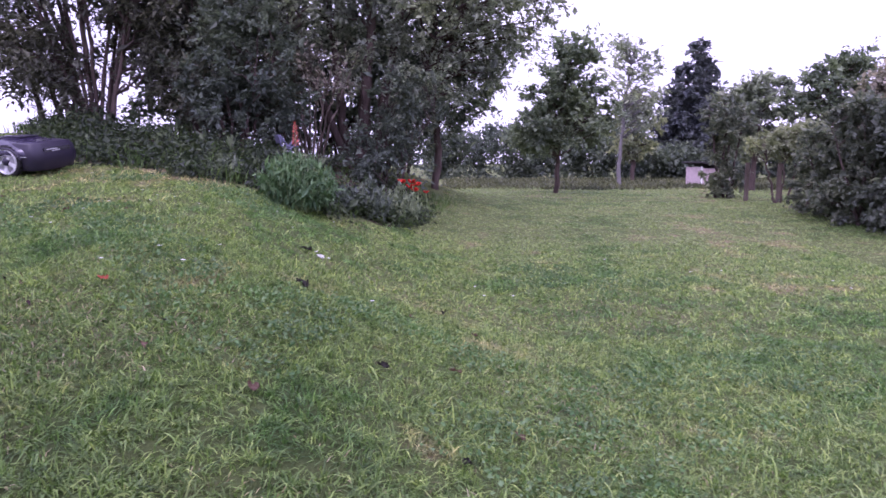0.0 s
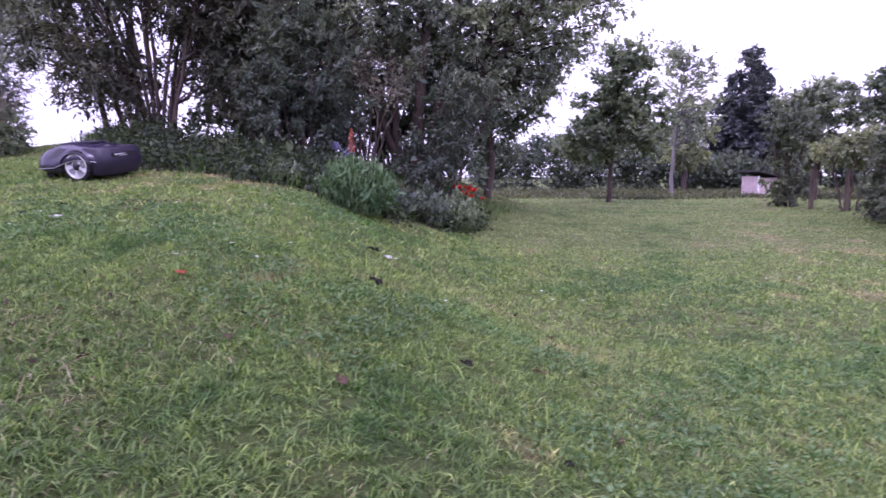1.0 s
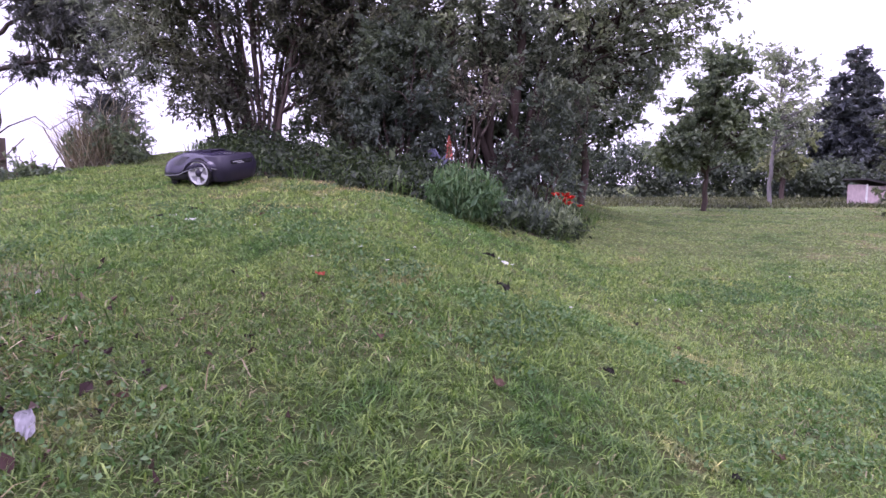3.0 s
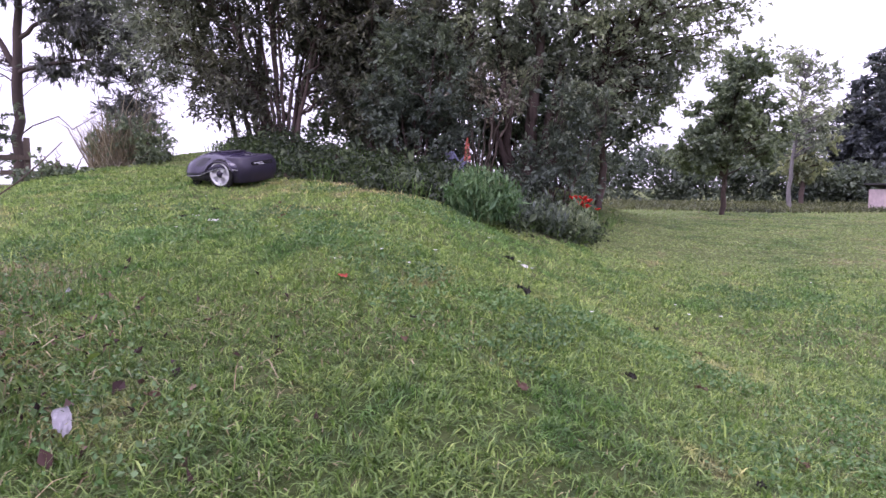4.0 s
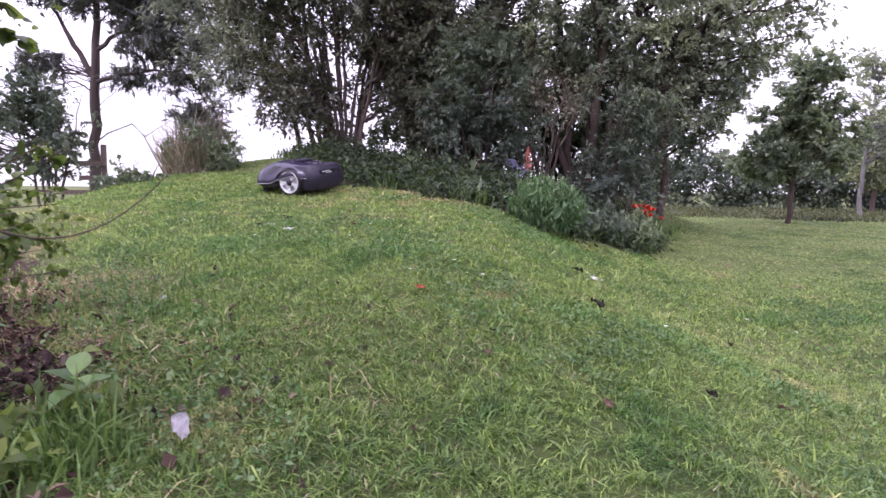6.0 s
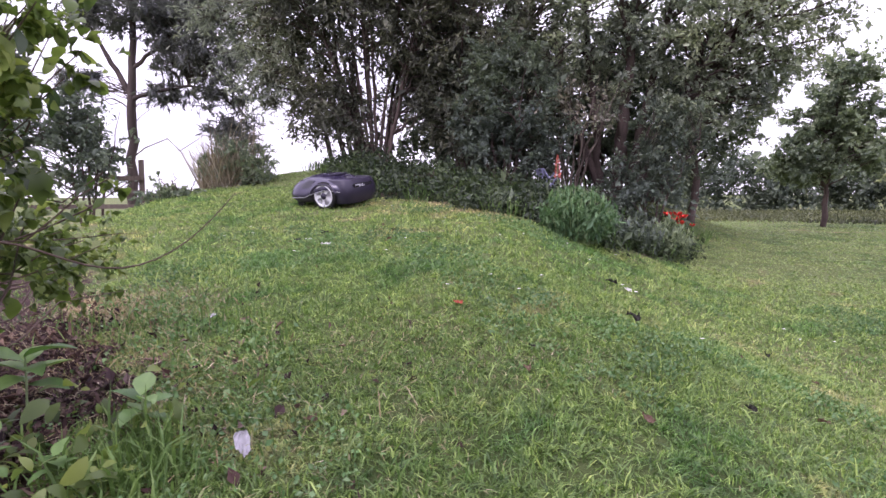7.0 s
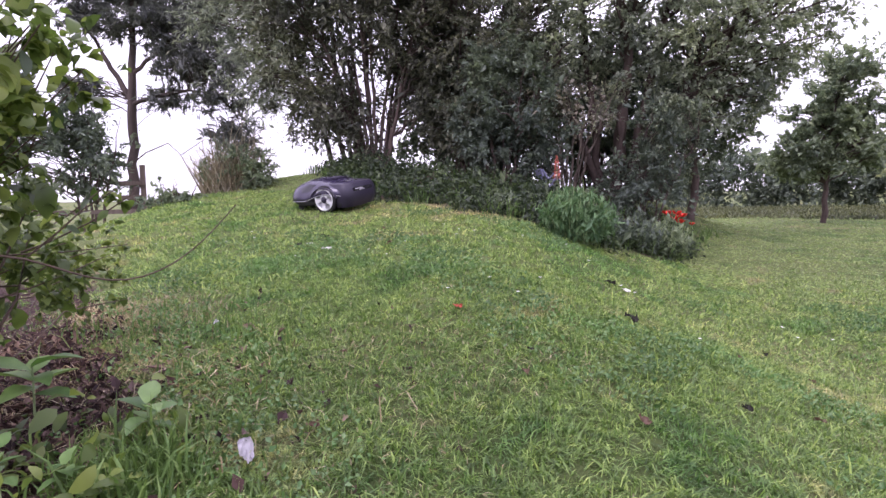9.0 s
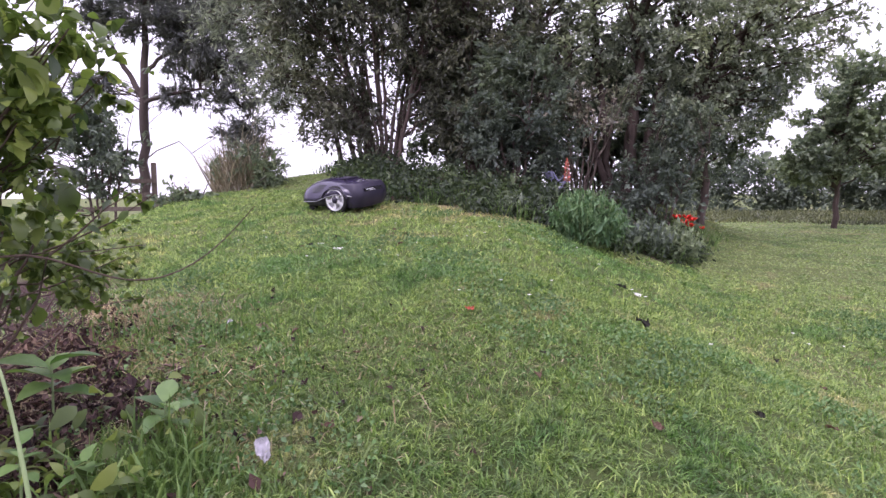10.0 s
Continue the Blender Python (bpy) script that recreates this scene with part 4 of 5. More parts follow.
def perennial(x, y, rad, tall, shoots, mat, label):
    """A clump of upright leafy shoots."""
    base = on_ground(x, y)
    top = thing("perennial_clump", base, label, "plant")
    r = np.random.default_rng(int(100 + 10 * rad * shoots))
    stems, cen = [], []
    for k in range(shoots):
        a, q = r.uniform(0, 2 * np.pi), rad * math.sqrt(r.random())
        h = tall * (1 - 0.45 * (q / rad) ** 2) * r.uniform(0.6, 1.15)
        foot = np.array([0.6 * q * math.cos(a), 0.6 * q * math.sin(a), -0.02])
        tip = np.array([1.15 * q * math.cos(a), 1.15 * q * math.sin(a), h])
        line = curve_line(r, foot, tip, (0, 0, 0.03), 5, 0.02)
        stems.append(tube(line, np.linspace(0.005, 0.002, 5), 4))
        m = 26
        t = r.uniform(0.12, 1.0, m) ** 0.8
        pts = foot + (tip - foot) * t[:, None]
        cen.append(pts + r.normal(0, 1, (m, 3)) * np.array([0.028, 0.028, 0.012]) * (1.3 - t[:, None] * 0.7))
    v, f = joined(stems)
    part("stalk", mesh_np("stalk", v, f, M_STALK), top)["kind"] = "stuff"
    c = np.concatenate(cen)
    v, f = leaves(r, c, 0.062, 0.019, -1.6)
    part("foliage", mesh_np("foliage", v, f, mat), top)
    return top


perennial(-1.22, 5.48, 0.30, 0.44, 130, M_LEAF_BUSH, "bushy fresh green perennial clump at the bed's edge")
perennial(-0.78, 6.75, 0.26, 0.34, 60, M_LEAF_DARK, "low dark green leafy plants in the bed")
perennial(-0.5, 7.1, 0.26, 0.36, 60, M_LEAF_ROUND, "low mid-green leafy plants in the bed")
perennial(-1.05, 6.3, 0.2, 0.22, 40, M_LEAF_DARK, "low dark green leafy plants in the bed")
perennial(-2.05, 6.1, 0.22, 0.16, 40, M_LEAF_DARK, "low mid-green leafy plants in the bed")


def poppy(x, y, z, size, seed):
    r = np.random.default_rng(seed)
    g = on_ground(x, y)
    top = thing("poppy", g, "bright red poppy in flower on a thin stalk", "flower", "red poppies")
    h = z - g.z
    line = curve_line(r, (0, 0, -0.01), (0, 0, h), (0.02, 0.02, 0), 5, 0.02)
    v, f = tube(line, [0.004] * 5, 5)
    part("stalk", mesh_np("stalk", v, f, M_STALK), top)
    for k in range(5):
        bm = bmesh.new()
        rows = []
        for i, (q, up, w) in enumerate(((0.05, 0.0, 0.2), (0.45, 0.25, 0.8), (0.85, 0.55, 1.0), (1.0, 0.85, 0.7))):
            rows.append([bm.verts.new((size * q, size * w * 0.42 * s, size * (up + 0.08 * abs(s) + r.normal(0, 0.04)))) for s in (-1, 0, 1)])
        for a, b in zip(rows, rows[1:]):
            for i in range(2):
                bm.faces.new((a[i], a[i + 1], b[i + 1], b[i]))
        part("petal", (smooth_bm(bm), M_PETAL_RED), top, "", pose(0, 0, h, 0, 0, 72 * k + r.uniform(-10, 10)))
    part("seed_head", turned([(0.0, 0.3 * size), (0.16 * size, 0.26 * size), (0.18 * size, 0.05 * size), (0.05 * size, 0)], M_DARK_LEAF, 10, "Z"), top, "dark centre", pose(0, 0, h))


for k, (x, y, z, s) in enumerate(((-0.47, 7.62, 0.76, 0.085), (-0.38, 7.72, 0.70, 0.09), (-0.33, 7.74, 0.66, 0.085), (-0.36, 7.66, 0.76, 0.08), (-0.30, 7.8, 0.73, 0.075), (-0.2, 7.8, 0.64, 0.05))):
    poppy(x, y, z - 0.04, s * 0.68, 60 + k)


def lupin(x, y, z0, z1):
    r = np.random.default_rng(71)
    g = on_ground(x, y)
    top = thing("lupin", g, "salmon-orange lupin flower spike in the bed", "flower")
    v, f = tube([(0, 0, -0.01), (0, 0, (z1 - g.z) * 0.5), (0, 0, z1 - g.z)], [0.006, 0.005, 0.002], 6)
    part("stalk", mesh_np("stalk", v, f, M_STALK), top)
    t = np.linspace(0, 1, 150)
    a = np.arange(150) * 2.4
    rad = 0.034 * (1 - t) ** 0.7 + 0.003
    cen = np.stack([rad * np.cos(a), rad * np.sin(a), z0 - g.z + (z1 - z0) * t], 1)
    v, f = leaves(r, cen, 0.02, 0.016)
    part("spike", mesh_np("spike", v, f, M_PETAL_ORANGE), top, "salmon-orange flower spike")
    cen = r.normal(0, 1, (140, 3)) * np.array([0.13, 0.13, 0.06]) + np.array([0, 0, 0.12])
    v, f = leaves(r, cen, 0.09, 0.025)
    part("foliage", mesh_np("foliage", v, f, M_LEAF_ROUND), top)


lupin(-1.72, 7.75, 1.16, 1.44)


def garden_chair(x, y):
    """A faded folding chair of tubes, half hidden in the bed."""
    g = on_ground(x, y)
    top = thing("folding_chair", Matrix.Translation(g) @ pose(0, 0, 0, 0, 0, 25), "faded blue folding garden chair half hidden by plants", "chair")
    for s in (-0.14, 0.14):
        for nm, pts in (("front_leg", [(0.12, s, 0), (-0.1, s, 0.34)]), ("back_leg", [(-0.12, s, 0), (0.12, s, 0.3)])):
            v, f = tube([pts[0], tuple((p + q) / 2 for p, q in zip(*pts)), pts[1]], [0.012] * 3, 8)
            part(nm, mesh_np(nm, v, f, M_BLUE, True), top)
    part("seat", box((0.24, 0.29, 0.018), M_BLUE, 0.006, (0.0, 0, 0.20), (0, -8, 0)), top)
    part("backrest", box((0.016, 0.29, 0.1), M_BLUE, 0.005, (-0.1, 0, 0.30), (0, -20, 0)), top)


garden_chair(-1.86, 7.9)

# ---- the shrub close to the camera, its seedlings and litter ----
fr = np.random.default_rng(81)


def leaf_blade(length, width, bend, material):
    """One broad leaf with a folded midrib, bent towards its tip."""
    bm = bmesh.new()
    rows = []
    for t, w in ((0.0, 0.04), (0.12, 0.45), (0.35, 0.95), (0.6, 0.92), (0.85, 0.45), (1.0, 0.03)):
        z = -bend * length * t * t
        rows.append([bm.verts.new((length * t, width * 0.5 * w * s, z + 0.16 * width * w * abs(s))) for s in (-1, 0, 1)])
    for a, b in zip(rows, rows[1:]):
        for i in range(2):
            bm.faces.new((a[i], a[i + 1], b[i + 1], b[i]))
    me = bpy.data.meshes.new("leaf")
    smooth_bm(bm).to_mesh(me)
    bm.free()
    me.materials.append(material)
    return me


def single_leaf_material(name, dark, light, share):
    m = Mat(name)
    tone = m.ramp(m.object_random(), [(0.0, dark), (0.6, tuple((a + b) / 2 for a, b in zip(dark, light))), (1.0, light)])
    colour = m.mix(1.0, tone, m.ramp(m.noise(35, 4.0), [(0.3, (0.85, 0.88, 0.85)), (0.7, (1.12, 1.1, 1.1))]), "MULTIPLY")
    m.base(colour, 0.42, 0.0, 0.4)
    m.thin(m.mix(1.0, colour, (1.15, 1.35, 0.6), "MULTIPLY"), share)
    m.bump(m.noise(120, 3.0), 0.25, 0.002)
    return m.m


M_BROAD = single_leaf_material("broad_shrub_leaf", (0.028, 0.052, 0.018), (0.115, 0.165, 0.048), 0.42)
M_SEEDLING = single_leaf_material("seedling_leaf", (0.075, 0.15, 0.045), (0.17, 0.27, 0.085), 0.35)
LEAF_SHAPES = [leaf_blade(1.0, 0.5, b, M_BROAD) for b in (0.1, 0.25, 0.45)]
SEED_SHAPES = [leaf_blade(1.0, 0.62, b, M_SEEDLING) for b in (0.1, 0.25, 0.4)]


def leaf_at(parent, shape, p, towards, size, roll):
    d = Vector(towards).normalized()
    q = d.to_track_quat("X", "Z").to_matrix().to_4x4()
    return part("leaf", shape, parent, "", Matrix.Translation(p) @ q @ pose(0, 0, 0, roll, 0, 0) @ Matrix.Scale(size, 4))


def near_shrub():
    base = on_ground(-2.5, 0.9)
    top = thing("leafy_shrub", base, "leafy shrub with fresh green oval leaves on thin twigs", "shrub")
    b = np.array(base)
    # the parts of its crown: centre, half axes, twigs, size of the leaves, small leaves
    crown = (((-2.0, 1.06, 1.38), (0.17, 0.17, 0.18), 20, 0.062, 260), ((-2.1, 0.95, 1.12), (0.18, 0.18, 0.17), 12, 0.046, 900),
             ((-2.3, 0.85, 1.3), (0.25, 0.2, 0.28), 10, 0.05, 700), ((-2.45, 1.35, 0.84), (0.3, 0.26, 0.17), 12, 0.042, 900), ((-1.93, 0.84, 0.86), (0.08, 0.08, 0.05), 3, 0.08, 20),
             ((-2.0, 0.82, 1.42), (0.14, 0.12, 0.16), 12, 0.075, 300), ((-1.9, 0.9, 1.22), (0.1, 0.1, 0.12), 6, 0.055, 240), ((-2.02, 1.36, 1.02), (0.05, 0.06, 0.05), 3, 0.04, 14), ((-1.83, 0.83, 1.38), (0.12, 0.1, 0.12), 7, 0.068, 200),
             ((-2.9, 1.95, 0.7), (0.32, 0.3, 0.22), 6, 0.04, 700), ((-2.75, 1.3, 0.75), (0.3, 0.2, 0.25), 4, 0.05, 500))
    spots, ways = [], []
    for mid, axes, twigs, size, small in crown:
        mid, axes = np.array(mid), np.array(axes)
        for k in range(twigs):
            tip = mid + unit(fr.normal(0, 1, 3)) * axes * fr.random() ** 0.35
            foot = b + np.array([fr.normal(0, 0.07), fr.normal(0, 0.07), -0.02])
            line = curve_line(fr, foot, tip, (-0.12, -0.05, 0.2), 9, 0.03) - b
            v, f = tube(line, np.linspace(0.007, 0.0016, 9), 5)
            part("twig", mesh_np("twig", v, f, M_TWIG, True), top)
            m = int(fr.integers(4, 7))
            for j in range(m):
                t = 0.5 + 0.5 * (j + fr.random() * 0.6) / m
                i = min(7, int(t * 8))
                p = line[i] + (line[i + 1] - line[i]) * (t * 8 - i)
                out = unit(fr.normal(0, 1, 3)) + 0.5 * unit(line[i + 1] - line[i]) + np.array([0, 0, -0.25])
                leaf_at(top, LEAF_SHAPES[int(fr.integers(0, 3))], p, out, float(size * fr.uniform(0.65, 1.2)), float(fr.uniform(-60, 60)))
        c, w = sprays(fr, mid + unit(fr.normal(0, 1, (small // 14, 3))) * axes * fr.random((small // 14, 1)) ** 0.5, mid, 14, 0.045, 0.5, 0.8, 2)
        spots.append(c)
        ways.append(w)
    v, f = leaves(fr, np.concatenate(spots) - b, 0.036, 0.022, 0.4, oval=True, heading=np.concatenate(ways))
    part("foliage", mesh_np("foliage", v, f, M_LEAF_NEAR, True), top)["kind"] = "stuff"
    return top


near_shrub()


def twig_line(points, r0, name, label, material=M_TWIG):
    base = Vector(points[0])
    pts = np.array(points, float) - np.array(base)
    t = np.linspace(0, 1, len(pts))
    tt = np.linspace(0, 1, 22)
    fine = np.stack([np.interp(tt, t, pts[:, i]) for i in range(3)], 1)
    for _ in range(10):
        fine[1:-1] = 0.25 * fine[:-2] + 0.5 * fine[1:-1] + 0.25 * fine[2:]
    v, f = tube(fine, np.linspace(r0, r0 * 0.35, 22), 6)
    return tagged(part(name, mesh_np(name, v, f, material, True), None, "", Matrix.Translation(base)), label, "twig")


twig_line([(-2.45, 0.8, 0.3), (-2.25, 0.82, 0.8), (-2.05, 0.9, 0.94), (-1.97, 1.0, 0.87), (-1.91, 1.11, 0.785), (-1.88, 1.2, 0.755), (-1.82, 1.33, 0.79), (-1.77, 1.42, 0.88), (-1.72, 1.48, 0.975)], 0.0042, "arching_twig", "thin bare brown twig arching out over the lawn")
twig_line([(-2.45, 0.75, 0.25), (-2.3, 1.1, 0.86), (-2.2, 1.25, 0.84), (-2.05, 1.4, 0.86)], 0.0035, "arching_twig", "short bare brown twig reaching out of the shrub")
twig_line([(-1.44, 0.53, 0.12), (-1.49, 0.545, 0.5), (-1.545, 0.555, 0.70), (-1.6, 0.565, 0.79)], 0.0055, "pale_stalk", "pale green upright stalk at the lawn's edge", M_STALK)


def seedling(x, y, tall, size, count, seed, label):
    r = np.random.default_rng(seed)
    g = on_ground(x, y)
    top = thing("seedling", g, label, "plant", "seedlings in the litter")
    v, f = tube([(0, 0, -0.01), (0.005, 0.0, tall * 0.5), (0, 0.005, tall)], [0.004, 0.004, 0.003], 6)
    part("stalk", mesh_np("stalk", v, f, M_STALK, True), top)
    for k in range(count):
        a = 2.4 * k + r.uniform(-0.3, 0.3)
        z = tall * (0.55 + 0.45 * k / max(1, count - 1))
        e = 0.05 + 0.6 * k / count
        leaf_at(top, SEED_SHAPES[k % 3], (0, 0, z), (math.cos(a), math.sin(a), e), size * r.uniform(0.75, 1.1), r.uniform(-15, 15))


seedling(-2.40, 1.34, 0.19, 0.145, 9, 5, "young seedling with broad fresh leaves in leaf litter")
seedling(-1.93, 1.31, 0.13, 0.115, 7, 6, "young seedling with pointed fresh leaves at the lawn's edge")
seedling(-1.92, 1.02, 0.10, 0.062, 7, 7, "small seedling in the leaf litter")
seedling(-2.05, 0.95, 0.16, 0.066, 7, 8, "small seedling in the leaf litter")
seedling(-1.75, 0.85, 0.09, 0.055, 6, 9, "small seedling in the leaf litter")

lr = np.random.default_rng(91)
n = 9500
lx, ly = -2.6 + lr.normal(0, 0.5, n), 1.3 + lr.normal(0, 0.5, n)
k = bare(lx, ly) | (lr.random(n) < 0.12)
lx, ly = lx[k], ly[k]
cen = np.stack([lx, ly, height(lx, ly) + lr.uniform(0.002, 0.03, len(lx))], 1)
v, f = leaves(lr, cen, 0.032, 0.016, 0.0, 0.35)
tagged(part("leaf_litter", mesh_np("leaf_litter", v, f, M_LITTER)), "dark dead leaves and litter on bare soil", "leaf litter", kind="stuff")
n = 1800
lx, ly = -2.55 + lr.normal(0, 0.45, n), 1.5 + lr.normal(0, 0.45, n)
v, f = blade_field(lr, lx, ly, 0.045, 0.004, 3.2, 0.01)
tagged(part("dry_stems", mesh_np("dry_stems", v, f, M_STRAW)), "bleached dry stems lying on the litter", "dry stems", kind="stuff")

n = 520
lx, ly = np.minimum(-2.08 + lr.normal(0, 0.26, n), -1.74 - 0.1 * lr.random(n)), 0.88 + lr.normal(0, 0.25, n)
cen = np.stack([lx, ly, height(lx, ly) + np.abs(lr.normal(0, 0.07, n))], 1)
v, f = leaves(lr, cen, 0.05, 0.026, -0.3, oval=True)
tagged(part("ground_cover", mesh_np("ground_cover", v, f, M_LEAF_NEAR, True)), "small-leaved green weeds growing through the litter", "weeds", kind="stuff")

# ---- small things on the lawn ----


def scrap(name, x, y, size, material, label, category, seed, crumple=0.25, stretch=0.6, group="", lift=0.006, tilt=0, turn=None):
    """A crumpled leaf, petal or scrap of paper."""
    r = np.random.default_rng(seed)
    bm = bmesh.new()
    n = 7
    grid = [[None] * n for _ in range(n)]
    for i in range(n):
        for j in range(n):
            u, w = 2 * i / (n - 1) - 1, 2 * j / (n - 1) - 1
            k = 1 - (0.35 if crumple > 0.32 else 0.08) * (u * u * w * w) - 0.3 * r.random() * (abs(u) > 0.9 or abs(w) > 0.9)
            grid[i][j] = bm.verts.new((size * 0.5 * u * k * (1 + 0.22 * w), size * 0.5 * stretch * w * k, size * crumple * (0.45 * r.random() + 0.3 * abs(w - 0.3) + 0.3 * u * w)))
    for i in range(n - 1):
        for j in range(n - 1):
            bm.faces.new((grid[i][j], grid[i + 1][j], grid[i + 1][j + 1], grid[i][j + 1]))
    bmesh.ops.solidify(bm, geom=bm.faces[:], thickness=0.0012)
    ob = part(name, (bm, material), None, "", settled(x, y, r.uniform(0, 360) if turn is None else turn, lift) @ pose(0, 0, 0, tilt, 0, 0))
    return tagged(ob, label, category, group)


scrap("paper_scrap", -1.57, 1.27, 0.048, M_PAPER, "crumpled scrap of white paper lying in the grass", "paper", 3, 0.35, 1.75, "", 0.058, 55, 48)
scrap("fallen_leaf", -1.43, 2.72, 0.06, M_RED_LEAF, "curled red fallen leaf on the lawn", "leaf", 4, 0.4, 0.7, "fallen leaves", 0.02)
scrap("fallen_leaf", -0.67, 3.06, 0.09, M_DARK_LEAF, "dark curled fallen leaf on the lawn", "leaf", 5, 0.5, 0.5, "fallen leaves", 0.02)
scrap("fallen_leaf", -0.58, 1.93, 0.075, M_BROWN_LEAF, "brown curled fallen leaf on the lawn", "leaf", 6, 0.4, 0.55, "fallen leaves", 0.015)
scrap("fallen_leaf", 0.05, 2.62, 0.06, M_BROWN_LEAF, "brown curled fallen leaf on the lawn", "leaf", 7, 0.4, 0.5, "fallen leaves", 0.015)
scrap("fallen_leaf", 0.0, 3.65, 0.06, M_DARK_LEAF, "dark curled fallen leaf on the lawn", "leaf", 8, 0.5, 0.5, "fallen leaves", 0.02)
scrap("paper_scrap", -2.43, 2.28, 0.05, M_PAPER, "small pale scrap of paper on the lawn", "paper", 9, 0.4, 0.5, "", 0.025, 20)
scrap("paper_scrap", -2.69, 3.8, 0.08, M_PETAL_WHITE, "thin white scrap lying on the lawn", "paper", 10, 0.3, 0.3, "", 0.02, 10)
scrap("fallen_leaf", -2.96, 3.9, 0.07, M_DARK_LEAF, "dark curled fallen leaf on the lawn", "leaf", 12, 0.4, 0.5, "fallen leaves", 0.02)
scrap("paper_scrap", -2.9, 3.95, 0.05, M_PETAL_WHITE, "thin white scrap lying on the lawn", "paper", 13, 0.3, 0.4, "", 0.02, 10)
scrap("fallen_leaf", -2.95, 2.45, 0.06, M_BROWN_LEAF, "pale bleached fallen leaf on dry grass", "leaf", 14, 0.3, 0.5, "fallen leaves", 0.02)
scrap("fallen_leaf", -1.5, 1.5, 0.055, M_BROWN_LEAF, "brown curled fallen leaf on the lawn", "leaf", 15, 0.4, 0.5, "fallen leaves", 0.02)

scrap("petal_scrap", -0.73, 3.86, 0.055, M_PETAL_WHITE, "crumpled white petals lying on the lawn", "petals", 30, 0.4, 0.7, "", 0.025, 25)
scrap("fallen_leaf", -0.83, 3.93, 0.09, M_DARK_LEAF, "dark curled fallen leaf on the lawn", "leaf", 31, 0.4, 0.5, "fallen leaves", 0.015)
debris = np.random.default_rng(41)
for k in range(26):
    # leaf scraps gather on the worn crown of the mound, a few lie about the turf below it
    x, y = (debris.normal(-2.6, 0.3), debris.normal(4.2, 0.25)) if k < 12 else (debris.uniform(-2.1, 0.9), debris.uniform(1.2, 3.4))
    dark = debris.random() < 0.4
    scrap("fallen_leaf", x, y, debris.uniform(0.03, 0.055), M_DARK_LEAF if dark else M_BROWN_LEAF, "dark curled fallen leaf on the lawn" if dark else "brown curled fallen leaf on the lawn", "leaf", 50 + k, 0.4, 0.5, "fallen leaves", 0.014)


def white_flower(x, y, seed):
    r = np.random.default_rng(seed)
    g = on_ground(x, y, 0.02)
    top = thing("white_flower", g, "small white daisy-like flower in the lawn", "flower", "white lawn flowers")
    for k in range(6):
        part("petal", WHITE_PETAL, top, "", pose(0, 0, 0.02, 0, -18, 60 * k + r.uniform(-8, 8)))
    v, f = tube([(0, 0, -0.03), (0, 0, 0.0), (0, 0, 0.02)], [0.002] * 3, 5)
    part("stalk", mesh_np("stalk", v, f, M_STALK), top)


WHITE_PETAL = leaf_blade(0.012, 0.008, 0.1, M_PETAL_WHITE)
daisies = np.random.default_rng(17)
for k, (x, y) in enumerate([(daisies.uniform(-4.2, -0.6), daisies.uniform(2.9, 5.9)) for _ in range(26)] + [(daisies.uniform(0.2, 3.5), daisies.uniform(3.5, 7)) for _ in range(8)] + [(-0.71, 3.83), (-0.68, 3.86), (-0.76, 3.9), (-1.4, 3.22), (-1.0, 4.35), (-1.5, 4.6), (-2.2, 4.9), (-0.35, 3.2), (-2.0, 5.2), (-1.2, 4.75)]):
    white_flower(x, y, 200 + k)

# ---- the grass: blades where the camera passes, thinning with distance ----
gr = np.random.default_rng(7)


def sown(n, x0, x1, y0, y1):
    x, y = gr.uniform(x0, x1, n), gr.uniform(y0, y1, n)
    ok = (y < bed_edge(np.minimum(x, 0.1)) + 0.05) | (x > 0.0)
    ok &= ~bare(x, y) | (gr.random(n) < 0.1)
    return x[ok], y[ok]


def tufts(n, per, area, tall, wide, lean):
    """Mown grass in tufts: the blades of one tuft share a length and lie over to one side."""
    x, y = sown(n, *area)
    thin = gr.random(len(x)) > np.clip((y - 5.2) / 1.6, 0, 1) * (x > -0.3)
    x, y = x[thin], y[thin]
    t = tall * np.exp(gr.normal(0, 0.28, len(x)))
    way = gr.uniform(0, 2 * np.pi, len(x))
    x, y, t, way = (np.repeat(q, per) for q in (x, y, t, way))
    return blade_field(gr, x + gr.normal(0, 0.014, len(x)), y + gr.normal(0, 0.014, len(x)), t, wide, lean, 0.0, way)


fields = [tufts(20000, 11, (-4.2, 2.4, 0.55, 3.6), 0.029, 0.0040, 2.2), tufts(15000, 8, (-6.5, 3.8, 3.6, 6.8), 0.028, 0.006, 2.0)]
for n, area, tall, wide in ((50000, (-4.2, 2.4, 0.55, 3.6), 0.026, 0.0042), (30000, (-6.5, 3.8, 3.6, 6.8), 0.028, 0.006)):
    x, y = sown(n, *area)
    fields.append(blade_field(gr, x, y, tall, wide, 2.0))
level = []
for n, area, tall, wide in ((20000, (3.6, 8.0, 2.0, 6.8), 0.02, 0.012), (16000, (-0.5, 3.8, 5.0, 6.8), 0.02, 0.012), (85000, (-6.5, 8.0, 6.6, 11.0), 0.018, 0.016), (40000, (-1.0, 10.0, 11.0, 19.0), 0.015, 0.032)):
    x, y = sown(n, *area)
    y = y + gr.normal(0, 0.4, len(y)) * (y < 7.8)
    level.append(blade_field(gr, x, y, tall, wide, 2.4))
v, f = joined(level)
tagged(part("fine_lawn", mesh_np("fine_lawn", v, f, M_GRASS_FAR)), "even pale green turf of the level lawn", "grass", kind="stuff")
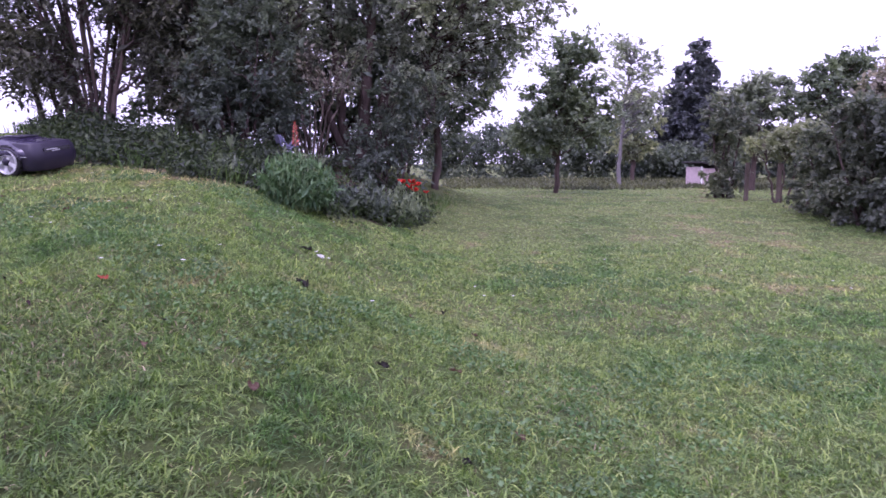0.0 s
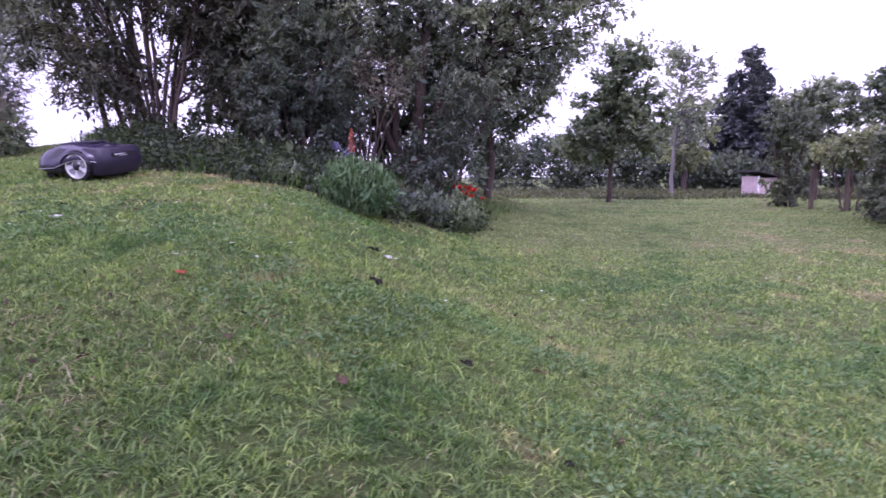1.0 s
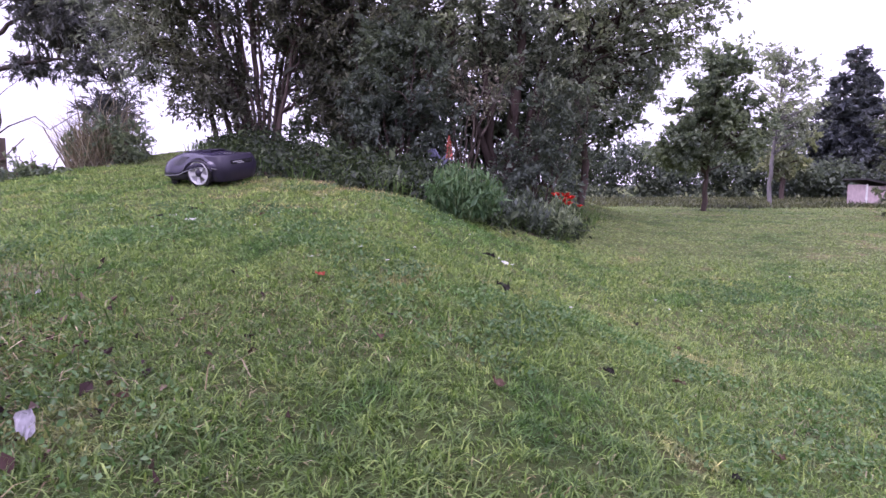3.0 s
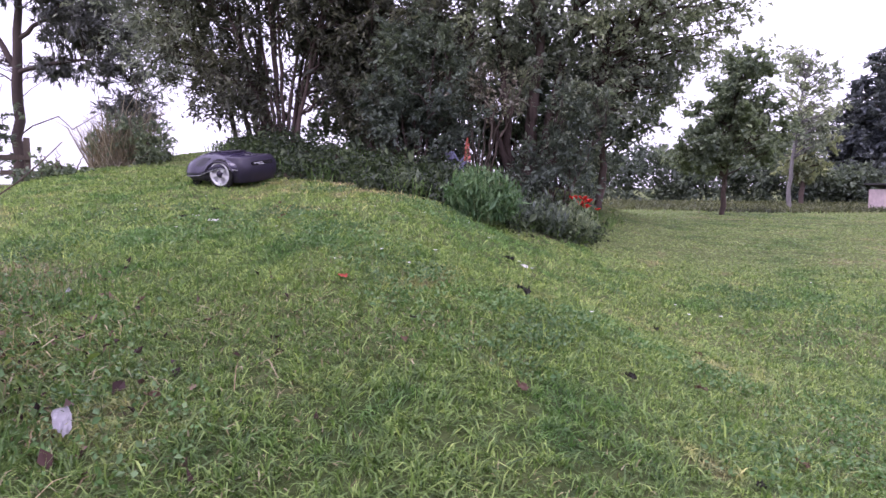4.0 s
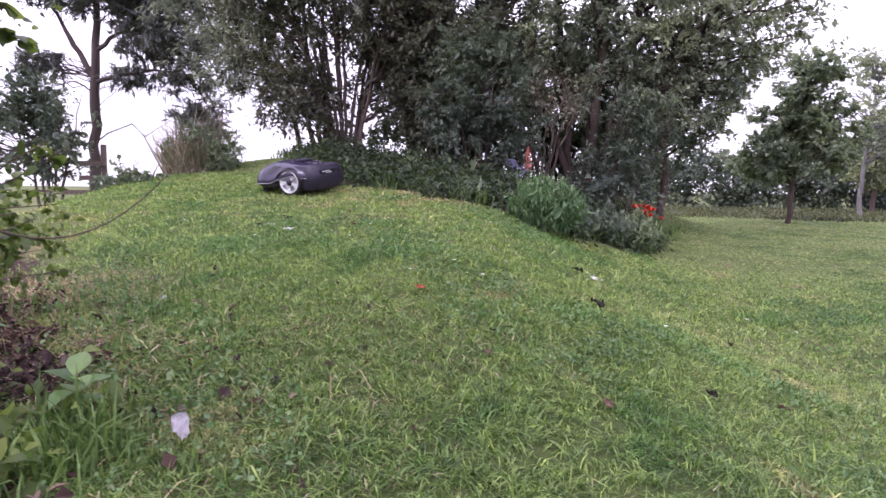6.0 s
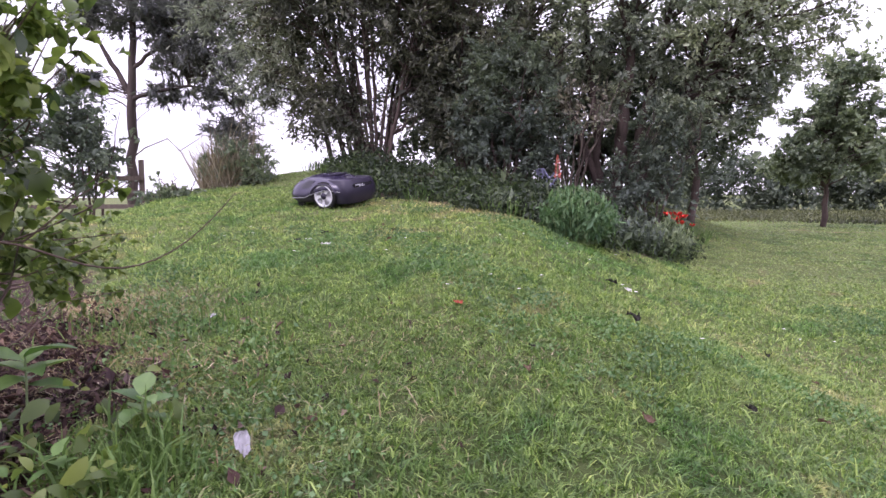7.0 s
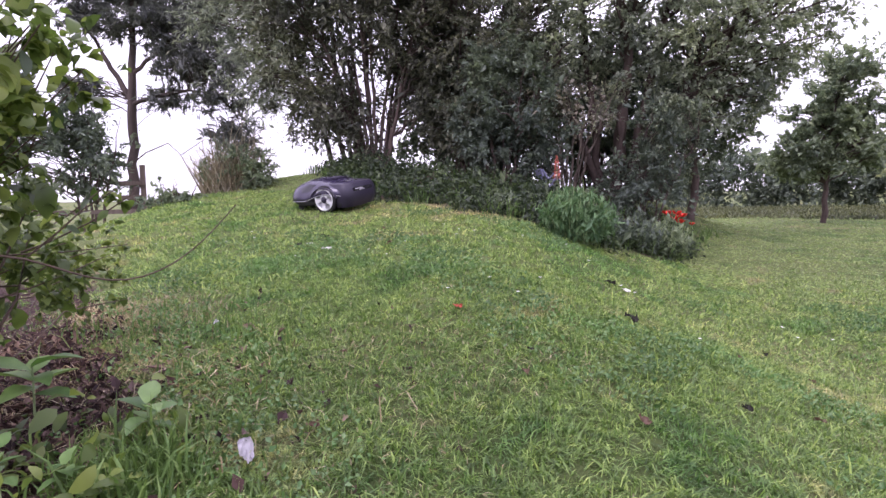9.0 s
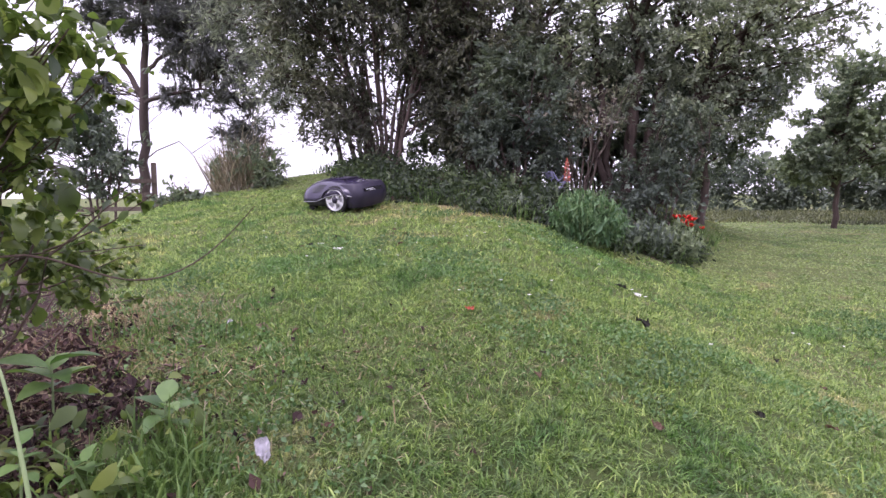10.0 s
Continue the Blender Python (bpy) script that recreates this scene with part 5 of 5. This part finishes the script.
x, y = sown(12000, -4.2, 2.6, 0.55, 5.6)
fields.append(blade_field(gr, x, y, 0.048, 0.0045, 2.8))
v, f = joined(fields)
tagged(part("lawn_grass", mesh_np("lawn_grass", v, f, M_GRASS)), "short mown grass, green with yellowed patches", "grass", kind="stuff")

x, y = sown(24000, -1, 13, 15.3, 26)
k = y > 16.0 + 0.5 * np.sin(x * 1.3) + gr.normal(0, 0.25, len(x))
v, f = blade_field(gr, x[k], y[k], 0.1, 0.03, 1.2)
tagged(part("rough_grass", mesh_np("rough_grass", v, f, M_ROUGH)), "unmown olive grass along the far hedge", "grass", kind="stuff")

# taller tufts by the shrub and clover through the lawn
x = np.concatenate([-1.84 + gr.normal(0, 0.10, 800), -2.5 + gr.normal(0, 0.4, 220)])
y = np.concatenate([1.16 + gr.normal(0, 0.10, 800), 2.2 + gr.normal(0, 0.2, 220)])
v, f = blade_field(gr, x, y, 0.10, 0.0065, 0.9)
tagged(part("grass_tufts", mesh_np("grass_tufts", v, f, M_TALL)), "longer grass tufts left at the lawn's edge", "grass", kind="stuff")
seeds = 1700
cx, cy = sown(seeds, -4.0, 2.2, 0.6, 5.6)
dens = np.array([noise.noise((a * 0.9, b * 0.9, 3.0)) for a, b in zip(cx, cy)])
cx, cy = cx[dens > 0.05], cy[dens > 0.05]
rep = 30
px, py = np.repeat(cx, rep) + gr.normal(0, 0.055, len(cx) * rep), np.repeat(cy, rep) + gr.normal(0, 0.055, len(cy) * rep)
cen = np.stack([px, py, height(px, py) + gr.uniform(0.012, 0.04, len(px))], 1)
v, f = leaves(gr, cen, 0.017, 0.012, 0.0, 0.2, 0.22)
tagged(part("clover", mesh_np("clover", v, f, M_CLOVER)), "clover and broad-leaved weeds through the lawn", "clover", kind="stuff")
sx, sy = sown(60000, -4.0, 2.6, 0.6, 6.2)
dens = np.array([noise.noise((a * 1.1, b * 1.1, 9.0)) for a, b in zip(sx, sy)])
ok = dens + gr.normal(0, 0.16, len(sx)) > 0.27
v, f = blade_field(gr, sx[ok], sy[ok], 0.018, 0.0036, 2.6, 0.010)
tagged(part("dry_clippings", mesh_np("dry_clippings", v, f, M_CLIP)), "dry straw-coloured grass clippings on the lawn", "clippings", kind="stuff")

# the parched strip beside the bare soil
x, y = -3.0 + gr.normal(0, 0.22, 2600), 2.4 + gr.normal(0, 0.16, 2600)
v, f = blade_field(gr, x, y, 0.03, 0.004, 2.6, 0.01)
tagged(part("parched_grass", mesh_np("parched_grass", v, f, M_STRAW)), "bleached parched grass beside the bare soil", "grass", kind="stuff")
